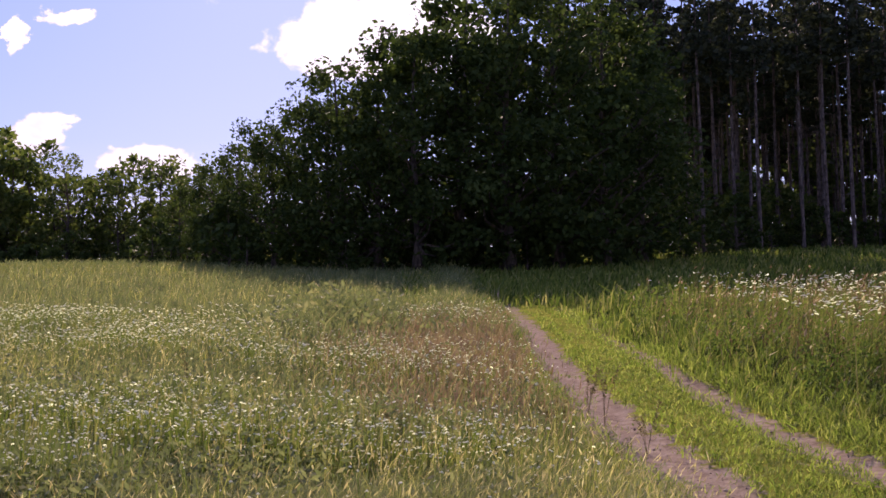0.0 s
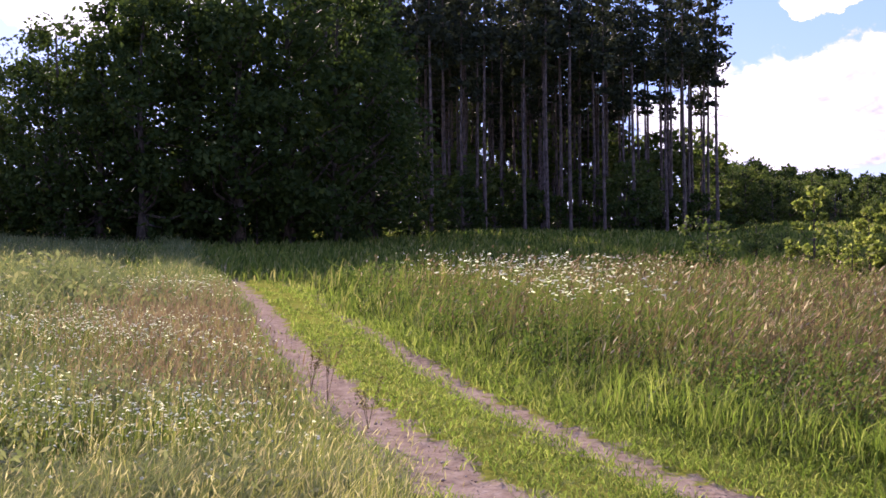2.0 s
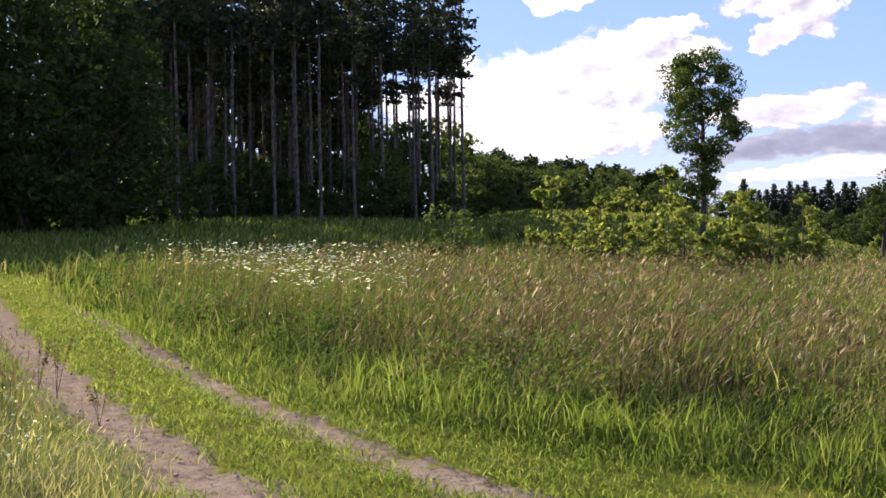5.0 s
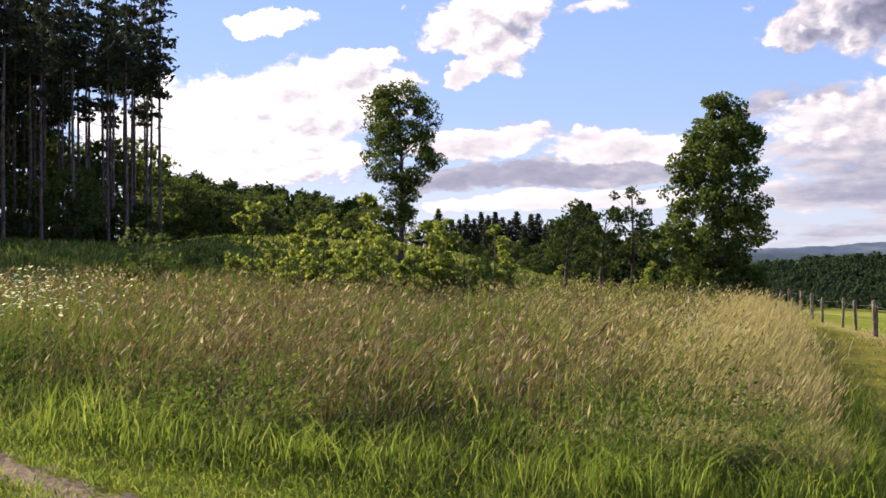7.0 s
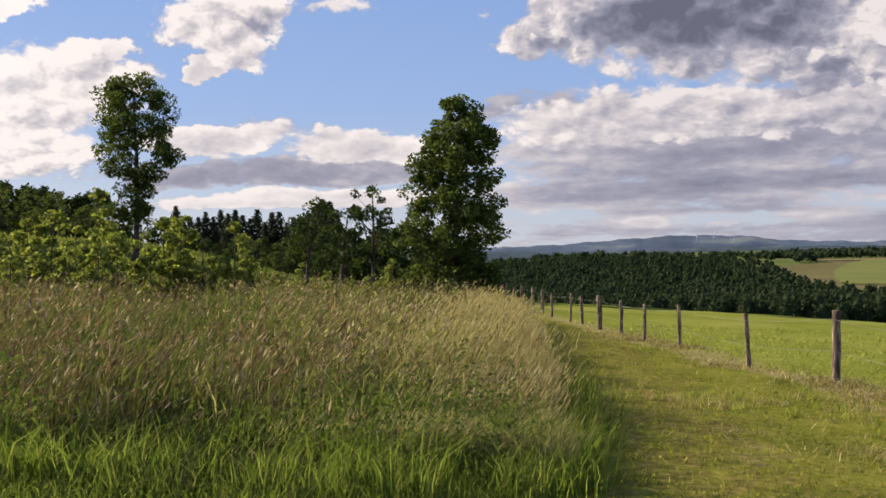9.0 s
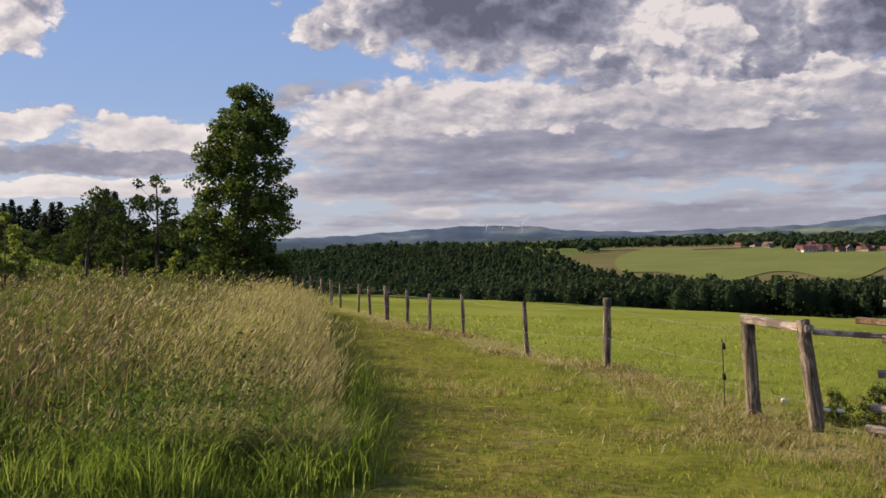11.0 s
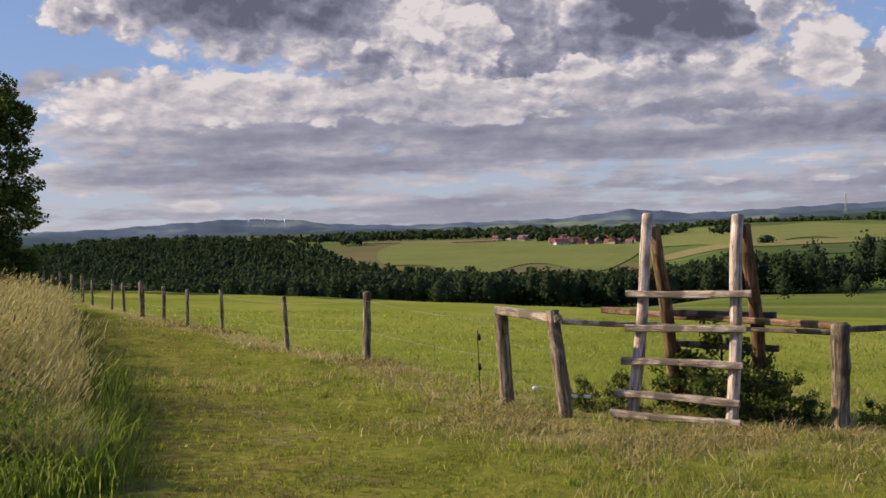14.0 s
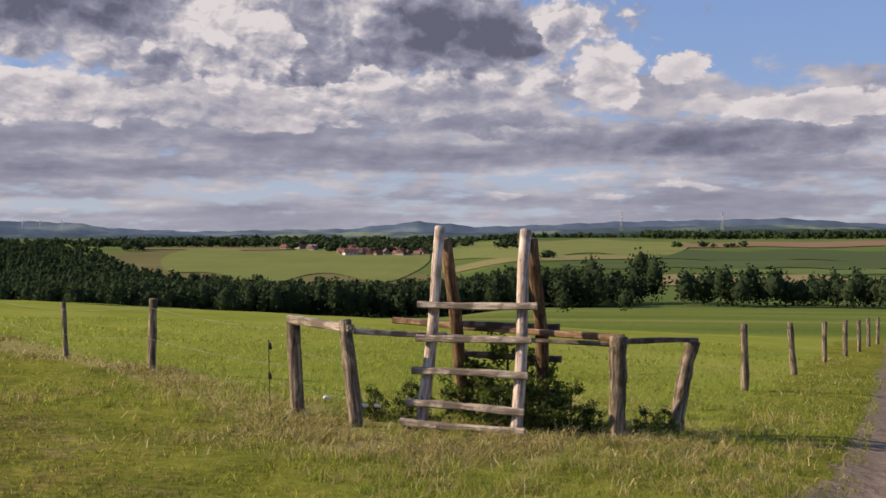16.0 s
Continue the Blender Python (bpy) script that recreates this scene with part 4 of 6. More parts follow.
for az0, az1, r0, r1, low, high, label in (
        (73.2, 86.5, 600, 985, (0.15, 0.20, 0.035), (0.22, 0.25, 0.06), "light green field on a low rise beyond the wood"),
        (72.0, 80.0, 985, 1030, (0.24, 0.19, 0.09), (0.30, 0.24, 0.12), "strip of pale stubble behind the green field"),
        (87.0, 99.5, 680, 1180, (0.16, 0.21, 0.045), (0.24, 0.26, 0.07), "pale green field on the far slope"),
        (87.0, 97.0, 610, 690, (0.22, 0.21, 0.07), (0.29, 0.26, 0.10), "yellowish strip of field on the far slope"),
        # the next two are dark because a cloud's shadow is put into their colour
        (93.0, 110.0, 500, 600, (0.05, 0.10, 0.022), (0.08, 0.13, 0.03), "field on the far slope, cloud shade put into dark green"),
        (97.0, 110.0, 600, 780, (0.045, 0.09, 0.022), (0.075, 0.12, 0.03), "field on the far slope, cloud shade put into dark green"),
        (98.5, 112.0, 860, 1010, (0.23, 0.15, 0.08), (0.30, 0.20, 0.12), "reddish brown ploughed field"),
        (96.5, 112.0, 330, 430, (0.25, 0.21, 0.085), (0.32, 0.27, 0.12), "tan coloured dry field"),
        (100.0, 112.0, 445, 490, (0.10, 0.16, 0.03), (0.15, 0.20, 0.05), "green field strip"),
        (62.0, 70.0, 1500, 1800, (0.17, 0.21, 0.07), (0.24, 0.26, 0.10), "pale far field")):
    # scaled, then lifted towards grey: haze of distance put into the colours
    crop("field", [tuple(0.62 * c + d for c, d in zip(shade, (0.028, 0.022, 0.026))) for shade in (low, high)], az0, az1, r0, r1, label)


def make_ridges():
    """The farthest hills, in two steps."""
    def ridge(name, az, el, r, seed, low, high, label):
        e = np.interp(az, *el) + 0.025 * np.sin(az * 3.1 + seed) + 0.015 * np.sin(az * 7.7 + seed)
        a = np.radians(az)
        rows = []
        for share, back in ((-0.6, -500), (0.35, -260), (0.75, -120), (1.0, 0), (0.8, 120)):
            rr = r + back
            z = 1.6 + (r * np.tan(np.radians(e)) - 1.6) * share
            rows.append(np.stack([rr * np.sin(a), rr * np.cos(a), z], -1))
        m = len(az)
        i, j = np.meshgrid(np.arange(4), np.arange(m - 1), indexing="ij")
        k = i * m + j
        me = mesh_from(name, np.concatenate(rows), np.stack([k, k + 1, k + m + 1, k + m], -1).reshape(-1, 4)[:, ::-1])
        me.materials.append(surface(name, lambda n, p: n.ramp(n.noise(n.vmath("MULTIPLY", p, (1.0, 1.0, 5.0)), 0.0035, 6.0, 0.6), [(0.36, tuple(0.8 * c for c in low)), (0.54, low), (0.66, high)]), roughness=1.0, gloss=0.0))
        tagged(new(name, me), label, "hills", kind="structure")
    az = np.arange(40, 125, 0.25)
    # blue haze of distance is painted into the two farthest ridges
    ridge("backdrop", az, (RIDGE_AZ, RIDGE_EL), 4400, 0.0, (0.085, 0.115, 0.165), (0.16, 0.19, 0.20), "wooded hills on the horizon, haze painted in as blue")
    ridge("backdrop", az, ((40, 56, 64, 68, 72, 76, 79, 83, 86, 89, 93, 98, 104, 108, 112, 125), (0.9, 0.95, 0.9, 1.1, 1.05, 1.0, 1.15, 1.2, 1.2, 1.15, 1.3, 1.45, 1.5, 1.35, 1.3, 1.2)), 3400, 2.0, (0.06, 0.085, 0.105), (0.16, 0.19, 0.14), "wooded hills with meadows before the horizon, tinted with painted haze")
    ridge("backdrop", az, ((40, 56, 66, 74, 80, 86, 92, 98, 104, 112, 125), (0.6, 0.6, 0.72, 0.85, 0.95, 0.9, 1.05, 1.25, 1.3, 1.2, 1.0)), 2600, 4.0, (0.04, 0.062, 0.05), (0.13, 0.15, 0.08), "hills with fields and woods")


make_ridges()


def box(bm, x0, x1, y0, y1, z0, z1):
    v = [bm.verts.new((x, y, z)) for z in (z0, z1) for x, y in ((x0, y0), (x1, y0), (x1, y1), (x0, y1))]
    for f in ((3, 2, 1, 0), (4, 5, 6, 7), (0, 1, 5, 4), (1, 2, 6, 5), (2, 3, 7, 6), (3, 0, 4, 7)):
        bm.faces.new([v[i] for i in f])


def from_bm(name, bm, mat):
    bm.normal_update()
    me = bpy.data.meshes.new(name)
    bm.to_mesh(me), bm.free()
    me.materials.append(M[mat])
    return me


M["plaster"] = surface("plaster", lambda n, p: n.ramp(n.add("ShaderNodeObjectInfo").outputs["Random"], [(0.0, (0.20, 0.15, 0.11)), (0.7, (0.32, 0.28, 0.24)), (1.0, (0.60, 0.58, 0.54))]))
M["roof_tile"] = surface("roof_tile", lambda n, p: n.ramp(n.add("ShaderNodeObjectInfo").outputs["Random"], [(0.0, (0.12, 0.05, 0.038)), (0.6, (0.20, 0.085, 0.06)), (1.0, (0.12, 0.10, 0.095))]))
M["window_glass"] = surface("window_glass", lambda n, p: n.ramp(n.noise(p, 0.5), [(0.3, (0.02, 0.025, 0.03)), (0.7, (0.05, 0.055, 0.06))]), roughness=0.15)
M["steel"] = surface("steel", lambda n, p: n.ramp(n.noise(p, 0.2), [(0.3, (0.30, 0.31, 0.33)), (0.7, (0.42, 0.43, 0.45))]), roughness=0.5)
M["white_paint"] = surface("white_paint", lambda n, p: n.ramp(n.noise(p, 0.1), [(0.3, (0.74, 0.74, 0.74)), (0.7, (0.82, 0.82, 0.82))]), roughness=0.4)


def village_house(long, deep, eaves, roof):
    top = new("house")
    bm = bmesh.new()
    box(bm, -long / 2, long / 2, -deep / 2, deep / 2, -2.0, eaves)
    part("wall", from_bm("wall", bm, "plaster"), top)
    bm = bmesh.new()
    e = 0.5
    v = [bm.verts.new(p) for p in ((-long / 2 - e, -deep / 2 - e, eaves - 0.2), (long / 2 + e, -deep / 2 - e, eaves - 0.2), (long / 2 + e, deep / 2 + e, eaves - 0.2), (-long / 2 - e, deep / 2 + e, eaves - 0.2), (-long / 2 - e, 0, eaves + roof), (long / 2 + e, 0, eaves + roof))]
    for f in ((0, 1, 5, 4), (2, 3, 4, 5), (1, 2, 5), (3, 0, 4), (3, 2, 1, 0)):
        bm.faces.new([v[i] for i in f])
    roof_ob = part("roof", from_bm("roof", bm, "roof_tile"), top)
    bm = bmesh.new()
    box(bm, long * 0.2, long * 0.2 + 0.9, 0.4, 1.3, eaves + roof * 0.3, eaves + roof + 0.8)
    part("chimney", from_bm("chimney", bm, "roof_tile"), roof_ob)
    for i in range(3):
        for yy in (-deep / 2 - 0.06, deep / 2 + 0.06):
            bm = bmesh.new()
            xx = (i - 1) * long * 0.3
            box(bm, xx - 0.6, xx + 0.6, yy - 0.05, yy + 0.05, eaves * 0.4, eaves * 0.4 + 1.6)
            part("window", from_bm("window", bm, "window_glass"), top)
    return top


def make_village():
    rng = np.random.default_rng(61)
    kinds = [village_house(11, 8, 3.4, 4.2), village_house(9, 7, 3.2, 4.0), village_house(15, 8, 3.4, 4.2)]
    spots = [(rng.uniform(80.5, 87.2), rng.uniform(975, 1150)) for _ in range(60)] + [(rng.uniform(82.6, 86.8), rng.uniform(905, 985)) for _ in range(20)] + [(rng.uniform(82.0, 87.0), rng.uniform(866, 930)) for _ in range(26)] + [(79.2, 1040), (79.6, 1046), (80.0, 1042), (82.3, 985), (82.55, 990), (86.2, 980), (86.5, 990)]
    for k, ob in enumerate(kinds):
        spread_out(ob, [(*polar(az, r), 1.0) for az, r in spots[k::3]], rng, "village house with plastered walls and red tiled roof", "house", "village houses", 0.5, 0.76)


def make_turbine():
    top = new("wind_turbine")
    part("tower", Pile().add(*tube([(0, 0, -5), (0, 0, 34)], [1.3, 0.8], 8)).mesh("tower", M["white_paint"]), top)
    part("nacelle", Pile().add(*tube([(0, -2.6, 34), (0, -2, 34.2), (0, 2.2, 34.2)], [0.5, 1.2, 0.9], 8)).mesh("nacelle", M["white_paint"]), top)
    for a in (20, 140, 260):
        c, s = math.cos(radians(a)), math.sin(radians(a))
        part("blade", Pile().add(*tube([(0, -2.4, 34), (6 * s, -2.4, 34 + 6 * c), (20 * s, -2.4, 34 + 20 * c)], [0.5, 1.0, 0.25], 6)).mesh("blade", M["white_paint"]), top)
    tagged(top, "white wind turbine on the far ridge", "wind turbine", "wind turbines")
    small = Matrix.Diagonal((0.75, 0.75, 0.75, 1))
    for i, az in enumerate((66.8, 67.6, 68.6)):
        x, y = polar(az, 4290)
        m = Matrix.Translation((x, y, 4290 * math.tan(radians(1.32)))) @ Matrix.Rotation(radians(-az + 25), 4, "Z") @ small
        if i == 0:
            first = m
        else:
            copy_thing(top, m)
    top.matrix_basis = first


def make_pylon():
    top = new("power_pylon")
    for sx, sy in ((-1, -1), (1, -1), (1, 1), (-1, 1)):
        part("leg", Pile().add(*tube([(3.2 * sx, 3.2 * sy, -4), (0.9 * sx, 0.9 * sy, 22), (0.2 * sx, 0.2 * sy, 36)], [0.28, 0.24, 0.2], 4)).mesh("leg", M["steel"]), top)
    for z, w in ((24, 8.0), (29, 6.5), (33, 4.0)):
        part("cross_arm", Pile().add(*tube([(-w, 0, z), (0, 0, z + 0.6), (w, 0, z)], [0.15, 0.35, 0.15], 4)).mesh("cross_arm", M["steel"]), top)
    for i in range(7):
        z0, z1 = -3 + i * 4.2, 1.2 + i * 4.2
        w0, w1 = np.interp(z0, (-4, 22, 36), (3.2, 0.9, 0.2)), np.interp(z1, (-4, 22, 36), (3.2, 0.9, 0.2))
        for sy in (-1, 1):
            part("brace", Pile().add(*tube([(-w0, sy * w0, z0), (w1, sy * w1, z1)], [0.13, 0.13], 4)).mesh("brace", M["steel"]), top)
            part("brace", Pile().add(*tube([(w0, sy * w0, z0), (-w1, sy * w1, z1)], [0.13, 0.13], 4)).mesh("brace", M["steel"]), top)
    tagged(top, "grey steel lattice power pylon on the far hill", "power pylon", "power pylons")
    top.matrix_basis = Matrix.Translation((*polar(96.1, 2350), 2350 * math.tan(radians(1.35)))) @ Matrix.Rotation(0.9, 4, "Z")
    copy_thing(top, Matrix.Translation((*polar(101.0, 2350), 2350 * math.tan(radians(1.30)))) @ Matrix.Rotation(0.9, 4, "Z"))


make_village()
make_turbine()
make_pylon()


# ---- fence and stile ----
def pole(name, a, b, r0, r1, mat, parent, seed, label="", sides=9, flat=1.0, knots=0.05, steps=7, bend=0.0):
    """A rough pole between two places; its mesh keeps its own axes, so that the grain runs along it."""
    rng = np.random.default_rng(seed)
    a, b = Vector(a), Vector(b)
    length = (b - a).length
    zs = np.concatenate([[0.0], np.linspace(0.0, length, steps)[0:], [length]])
    rr = np.interp(zs, (0, length), (r0, r1))
    rr[0], rr[-1] = r0 * 0.55, r1 * 0.6
    zs[-1] += 0.012
    wob = 0.18 * r0 * np.sin(zs * 3.1 + seed) + bend * np.sin(np.pi * zs / length)
    v, q, t = tube(np.stack([wob, wob[::-1] * 0.6, zs], 1), rr, sides, rng, knots)
    v[:, 1] *= flat
    ob = part(name, Pile().add(v, q, t).mesh(name, M[mat], True), parent, label)
    ob.matrix_basis = Matrix.Translation(a) @ (b - a).to_track_quat("Z", "Y").to_matrix().to_4x4()
    return ob


def beam(name, a, b, wide, high, mat, parent, seed, label=""):
    """A squared, slightly bowed timber along its own x axis."""
    rng = np.random.default_rng(seed)
    a, b = Vector(a), Vector(b)
    length = (b - a).length
    bm = bmesh.new()
    rings = []
    for i in range(7):
        s = i / 6
        w, h = wide * rng.uniform(0.9, 1.08) / 2, high * rng.uniform(0.88, 1.1) / 2
        c = min(w, h) * 0.35
        bow = 0.012 * math.sin(s * 3.14 + seed)
        rings.append([bm.verts.new((s * length, y, z + bow)) for y, z in ((-w + c, -h), (w - c, -h), (w, -h + c), (w, h - c), (w - c, h), (-w + c, h), (-w, h - c), (-w, -h + c))])
    for p, q in zip(rings[:-1], rings[1:]):
        for k in range(8):
            bm.faces.new((p[k], p[(k + 1) % 8], q[(k + 1) % 8], q[k]))
    bm.faces.new(rings[0][::-1]), bm.faces.new(rings[-1])
    bm.normal_update()
    me = bpy.data.meshes.new(name)
    bm.to_mesh(me), bm.free()
    me.materials.append(M[mat])
    ob = part(name, me, parent, label)
    x = (b - a).normalized()
    y = Vector((0, 0, 1)).cross(x).normalized()
    ob.matrix_basis = Matrix.Translation(a) @ Matrix((x, y, x.cross(y))).transposed().to_4x4()
    return ob


def on_ground(x, y, up=0.0):
    return Vector((x, y, float(height(x, y)) + up))


M["wire"] = surface("wire", lambda n, p: n.ramp(n.noise(p, 2.0), [(0.3, (0.12, 0.12, 0.115)), (0.7, (0.32, 0.32, 0.30))]), roughness=0.45)
M["insulator"] = surface("insulator", lambda n, p: n.ramp(n.noise(p, 30.0), [(0.3, (0.02, 0.02, 0.02)), (0.7, (0.05, 0.05, 0.05))]), roughness=0.4)
M["white_plastic"] = surface("white_plastic", lambda n, p: n.ramp(n.noise(p, 30.0), [(0.3, (0.62, 0.62, 0.62)), (0.7, (0.8, 0.8, 0.8))]), roughness=0.35)


def wire(parent, places, sag=0.03):
    pts = []
    for a, b in zip(places[:-1], places[1:]):
        for s in np.linspace(0, 1, 7)[:-1]:
            p = Vector(a).lerp(Vector(b), s)
            pts.append((p.x, p.y, p.z - sag * 4 * s * (1 - s)))
    pts.append(tuple(places[-1]))
    part("wire", Pile().add(*tube(pts, np.full(len(pts), 0.0022), 4)).mesh("wire", M["wire"]), parent, "thin pale fence wire")


def make_pasture_fence():
    fence = tagged(new("pasture_fence"), "old pasture fence of rough wooden posts and wire", "fence")
    rng = np.random.default_rng(2)
    spots = FENCE[1:] + [tuple(np.array(FENCE[-1]) + np.array((3.1, 2.4)) * i) for i in range(1, 9)]
    tops = []
    for i, (x, y) in enumerate(spots):
        base = on_ground(x, y, -0.15)
        r = (0.066, 0.046, 0.046, 0.046, 0.05, 0.078)[i] if i < 6 else rng.uniform(0.04, 0.07)
        tall = (1.12, 0.98, 0.98, 0.9, 0.9, 0.98)[i] if i < 6 else rng.uniform(0.8, 1.0)
        lean = (0.02, -0.05, -0.01, 0.0, 0.01, 0.0)[i] if i < 6 else rng.normal(0, 0.03)
        top = base + Vector((0.5 * lean, -lean, tall + 0.15))
        pole("post", base, top, r * 0.95, r, "post", fence, 300 + i, sides=8, knots=0.10)
        tops.append((base, top))
    for share in (0.9, 0.52):
        wire(fence, [b.lerp(t, share) + Vector((-0.05, 0.06, 0)) for b, t in [(on_ground(13.14, 2.3), on_ground(13.14, 2.3, 1.05))] + tops[:12]])
    return fence


def make_lane_fence():
    fence = tagged(new("pasture_fence"), "row of wooden fence posts along the dirt lane", "fence")
    spots = [(19.6, -4.15), (24.6, -6.25), (29.0, -8.1), (32.8, -9.75), (36.6, -11.3), (40.4, -12.8), (44.0, -14.3)]
    tops = []
    for i, (x, y) in enumerate(spots):
        base = on_ground(x, y, -0.15)
        top = base + Vector((0, 0.05 if i == 0 else (0.12 if i == 1 else 0.0), 1.26 if i < 2 else 1.15))
        pole("post", base, top, 0.07, 0.065, "post", fence, 340 + i, sides=8, knots=0.1)
        tops.append((base, top))
    for share in (0.9, 0.55):
        wire(fence, [b.lerp(t, share) for b, t in tops])


def make_stile():
    """A double ladder over the fence: two pale uprights with rungs before, two brown ones behind."""
    stile = tagged(new("ladder_stile"), "rustic wooden ladder stile with pale front poles over the fence", "stile")
    mid, u, w = Vector((12.50, 0.335, 0)), Vector((-0.20, -0.98, 0)).normalized(), Vector((0.98, -0.20, 0)).normalized()
    g = float(height(mid.x, mid.y))

    def at(s, back, up):
        return mid + u * s + w * back + Vector((0, 0, g + up))
    lean = 0.42
    pole("front_upright", at(-0.52, 0, -0.12), at(-0.40, lean, 2.22), 0.068, 0.060, "pole", stile, 1, "pale peeled front pole of the ladder", 10)
    pole("front_upright", at(0.53, 0, -0.12), at(0.565, lean, 2.18), 0.068, 0.062, "pole", stile, 2, "pale peeled front pole of the ladder", 10)
    pole("rear_upright", at(-0.30, lean + 0.85, -0.12), at(-0.36, lean + 0.07, 2.08), 0.075, 0.070, "brown_pole", stile, 3, "brown rear pole of the ladder", 10)
    pole("rear_upright", at(0.66, lean + 0.85, -0.12), at(0.63, lean + 0.07, 2.08), 0.075, 0.072, "brown_pole", stile, 4, "brown rear pole of the ladder", 10)
    for i, (up, s0, s1, tilt) in enumerate(((1.37, -0.60, 0.73, -0.02), (1.01, -0.60, 0.68, -0.03), (0.655, -0.63, 0.65, -0.045), (0.30, -0.69, 0.62, -0.06))):
        back = lean * (up + 0.12) / 2.34 - 0.10
        beam("rung", at(s0, back, up), at(s1, back, up + tilt), 0.075, 0.078, "rung", stile, 10 + i, "weathered grey rung")
    beam("ground_beam", at(-0.70, -0.18, 0.105), at(0.66, -0.20, 0.06), 0.10, 0.08, "rung", stile, 15, "weathered beam lying at the ladder's foot")
    for i, up in enumerate((0.35, 0.75, 1.12)):
        back = lean + 0.85 - 0.78 * (up + 0.12) / 2.2 + 0.10
        beam("rear_rung", at(-0.42, back, up), at(0.86, back, up - 0.03), 0.07, 0.075, "dark_rail", stile, 20 + i, "dark rear rung")
    return stile


def make_stile_rails():
    """The stout posts with rails on both sides of the stile."""
    fence = tagged(new("rail_fence"), "stout rough posts with rails beside the stile", "fence")
    h1, h2, h3, h4 = (13.14, 2.30), (12.55, 1.52), (12.55, -1.26), (13.6, -2.05)
    pole("post", on_ground(*h1, -0.15), on_ground(*h1, 1.12) + Vector((0.02, 0.03, 0)), 0.085, 0.080, "post", fence, 401, "stout rough post", 10, knots=0.08)
    pole("post", on_ground(*h2, -0.15), on_ground(h2[0] + 0.03, h2[1] + 0.16, 1.14), 0.080, 0.072, "post", fence, 402, "stout leaning rough post", 10, knots=0.08)
    pole("post", on_ground(*h3, -0.15), on_ground(h3[0], h3[1] - 0.03, 1.10), 0.088, 0.10, "post", fence, 403, "thick split old post", 10, knots=0.13)
    pole("post", on_ground(*h4, -0.15), on_ground(h4[0], h4[1] - 0.22, 1.08), 0.085, 0.075, "post", fence, 404, "leaning crooked post", 10, knots=0.13, steps=11, bend=0.07)
    beam("rail", on_ground(h1[0], h1[1] + 0.08, 1.07), on_ground(h2[0], h2[1] + 0.08, 1.07), 0.12, 0.09, "rung", fence, 410, "short weathered rail")
    beam("rail", on_ground(h2[0] + 0.05, h2[1] + 0.05, 1.02), on_ground(13.2, 0.60, 1.0), 0.06, 0.06, "rung", fence, 411, "thin grey rail")
    beam("rail", on_ground(14.2, 1.28, 1.08), on_ground(h3[0] + 0.05, h3[1] - 0.08, 1.08), 0.10, 0.075, "brown_rail", fence, 412, "long brown rail behind the ladder")
    beam("rail", on_ground(13.3, 0.6, 0.99), on_ground(h3[0] + 0.12, h3[1], 1.0), 0.05, 0.05, "dark_rail", fence, 413, "lower dark rail")
    beam("rail", on_ground(h3[0] + 0.05, h3[1], 1.05), on_ground(h4[0], h4[1] - 0.24, 1.09), 0.08, 0.06, "dark_rail", fence, 414, "dark side rail")
    for up in (0.72, 0.32):
        wire(fence, [on_ground(*h1, up), on_ground(*h2, up - 0.02)])
        wire(fence, [on_ground(*h3, up), on_ground(*h4, up)])
    # a slim rod with insulators
    rod = on_ground(13.5, 2.68, -0.1)
    pole("rod", rod, rod + Vector((0, 0.02, 0.9)), 0.006, 0.006, "insulator", fence, 420, "slim dark rod", 6, knots=0)
    for up in (0.80, 0.45):
        pole("insulator", rod + Vector((0, 0, up)), rod + Vector((0, 0.01, up + 0.06)), 0.022, 0.022, "insulator", fence, 421, "black insulator", 8, knots=0, steps=2)
    for x, y, up in ((12.75, 1.86, 0.26), (12.6, 1.42, 0.22), (12.6, 1.28, 0.22)):
        pole("insulator", on_ground(x, y, up), on_ground(x - 0.02, y + 0.06, up + 0.01), 0.014, 0.02, "white_plastic", fence, 422, "white plastic insulator", 8, knots=0, steps=3)


make_pasture_fence()
make_lane_fence()
make_stile()
make_stile_rails()


M["clod"] = leaf_mat("clod", [(0.0, (0.13, 0.095, 0.08)), (0.6, (0.22, 0.165, 0.14)), (1.0, (0.36, 0.30, 0.265))], 0.0)


# ---- grass, flowers and weeds: past counting ----
WIND = np.array([0.55, -0.42])


def scatter(rng, count, az0, az1, r0, r1):
    """Places spread evenly over the view's angle and over the distance's logarithm."""
    az = np.radians(rng.uniform(az0, az1, count))
    r = np.exp(rng.uniform(math.log(r0), math.log(r1), count))
    return r * np.sin(az), r * np.cos(az), r


def patch(x, y, scale, seed=0.0):
    """Soft irregular patches between 0 and 1."""
    s = np.sin(x * scale + 1.7 * np.sin(y * scale * 0.8 + seed) + seed) + np.sin(y * scale * 1.3 + 1.4 * np.sin(x * scale * 0.7 + 2 * seed)) + 0.6 * np.sin((x + y) * scale * 2.3 + seed * 3)
    return np.clip(0.5 + s / 4.4, 0, 1)


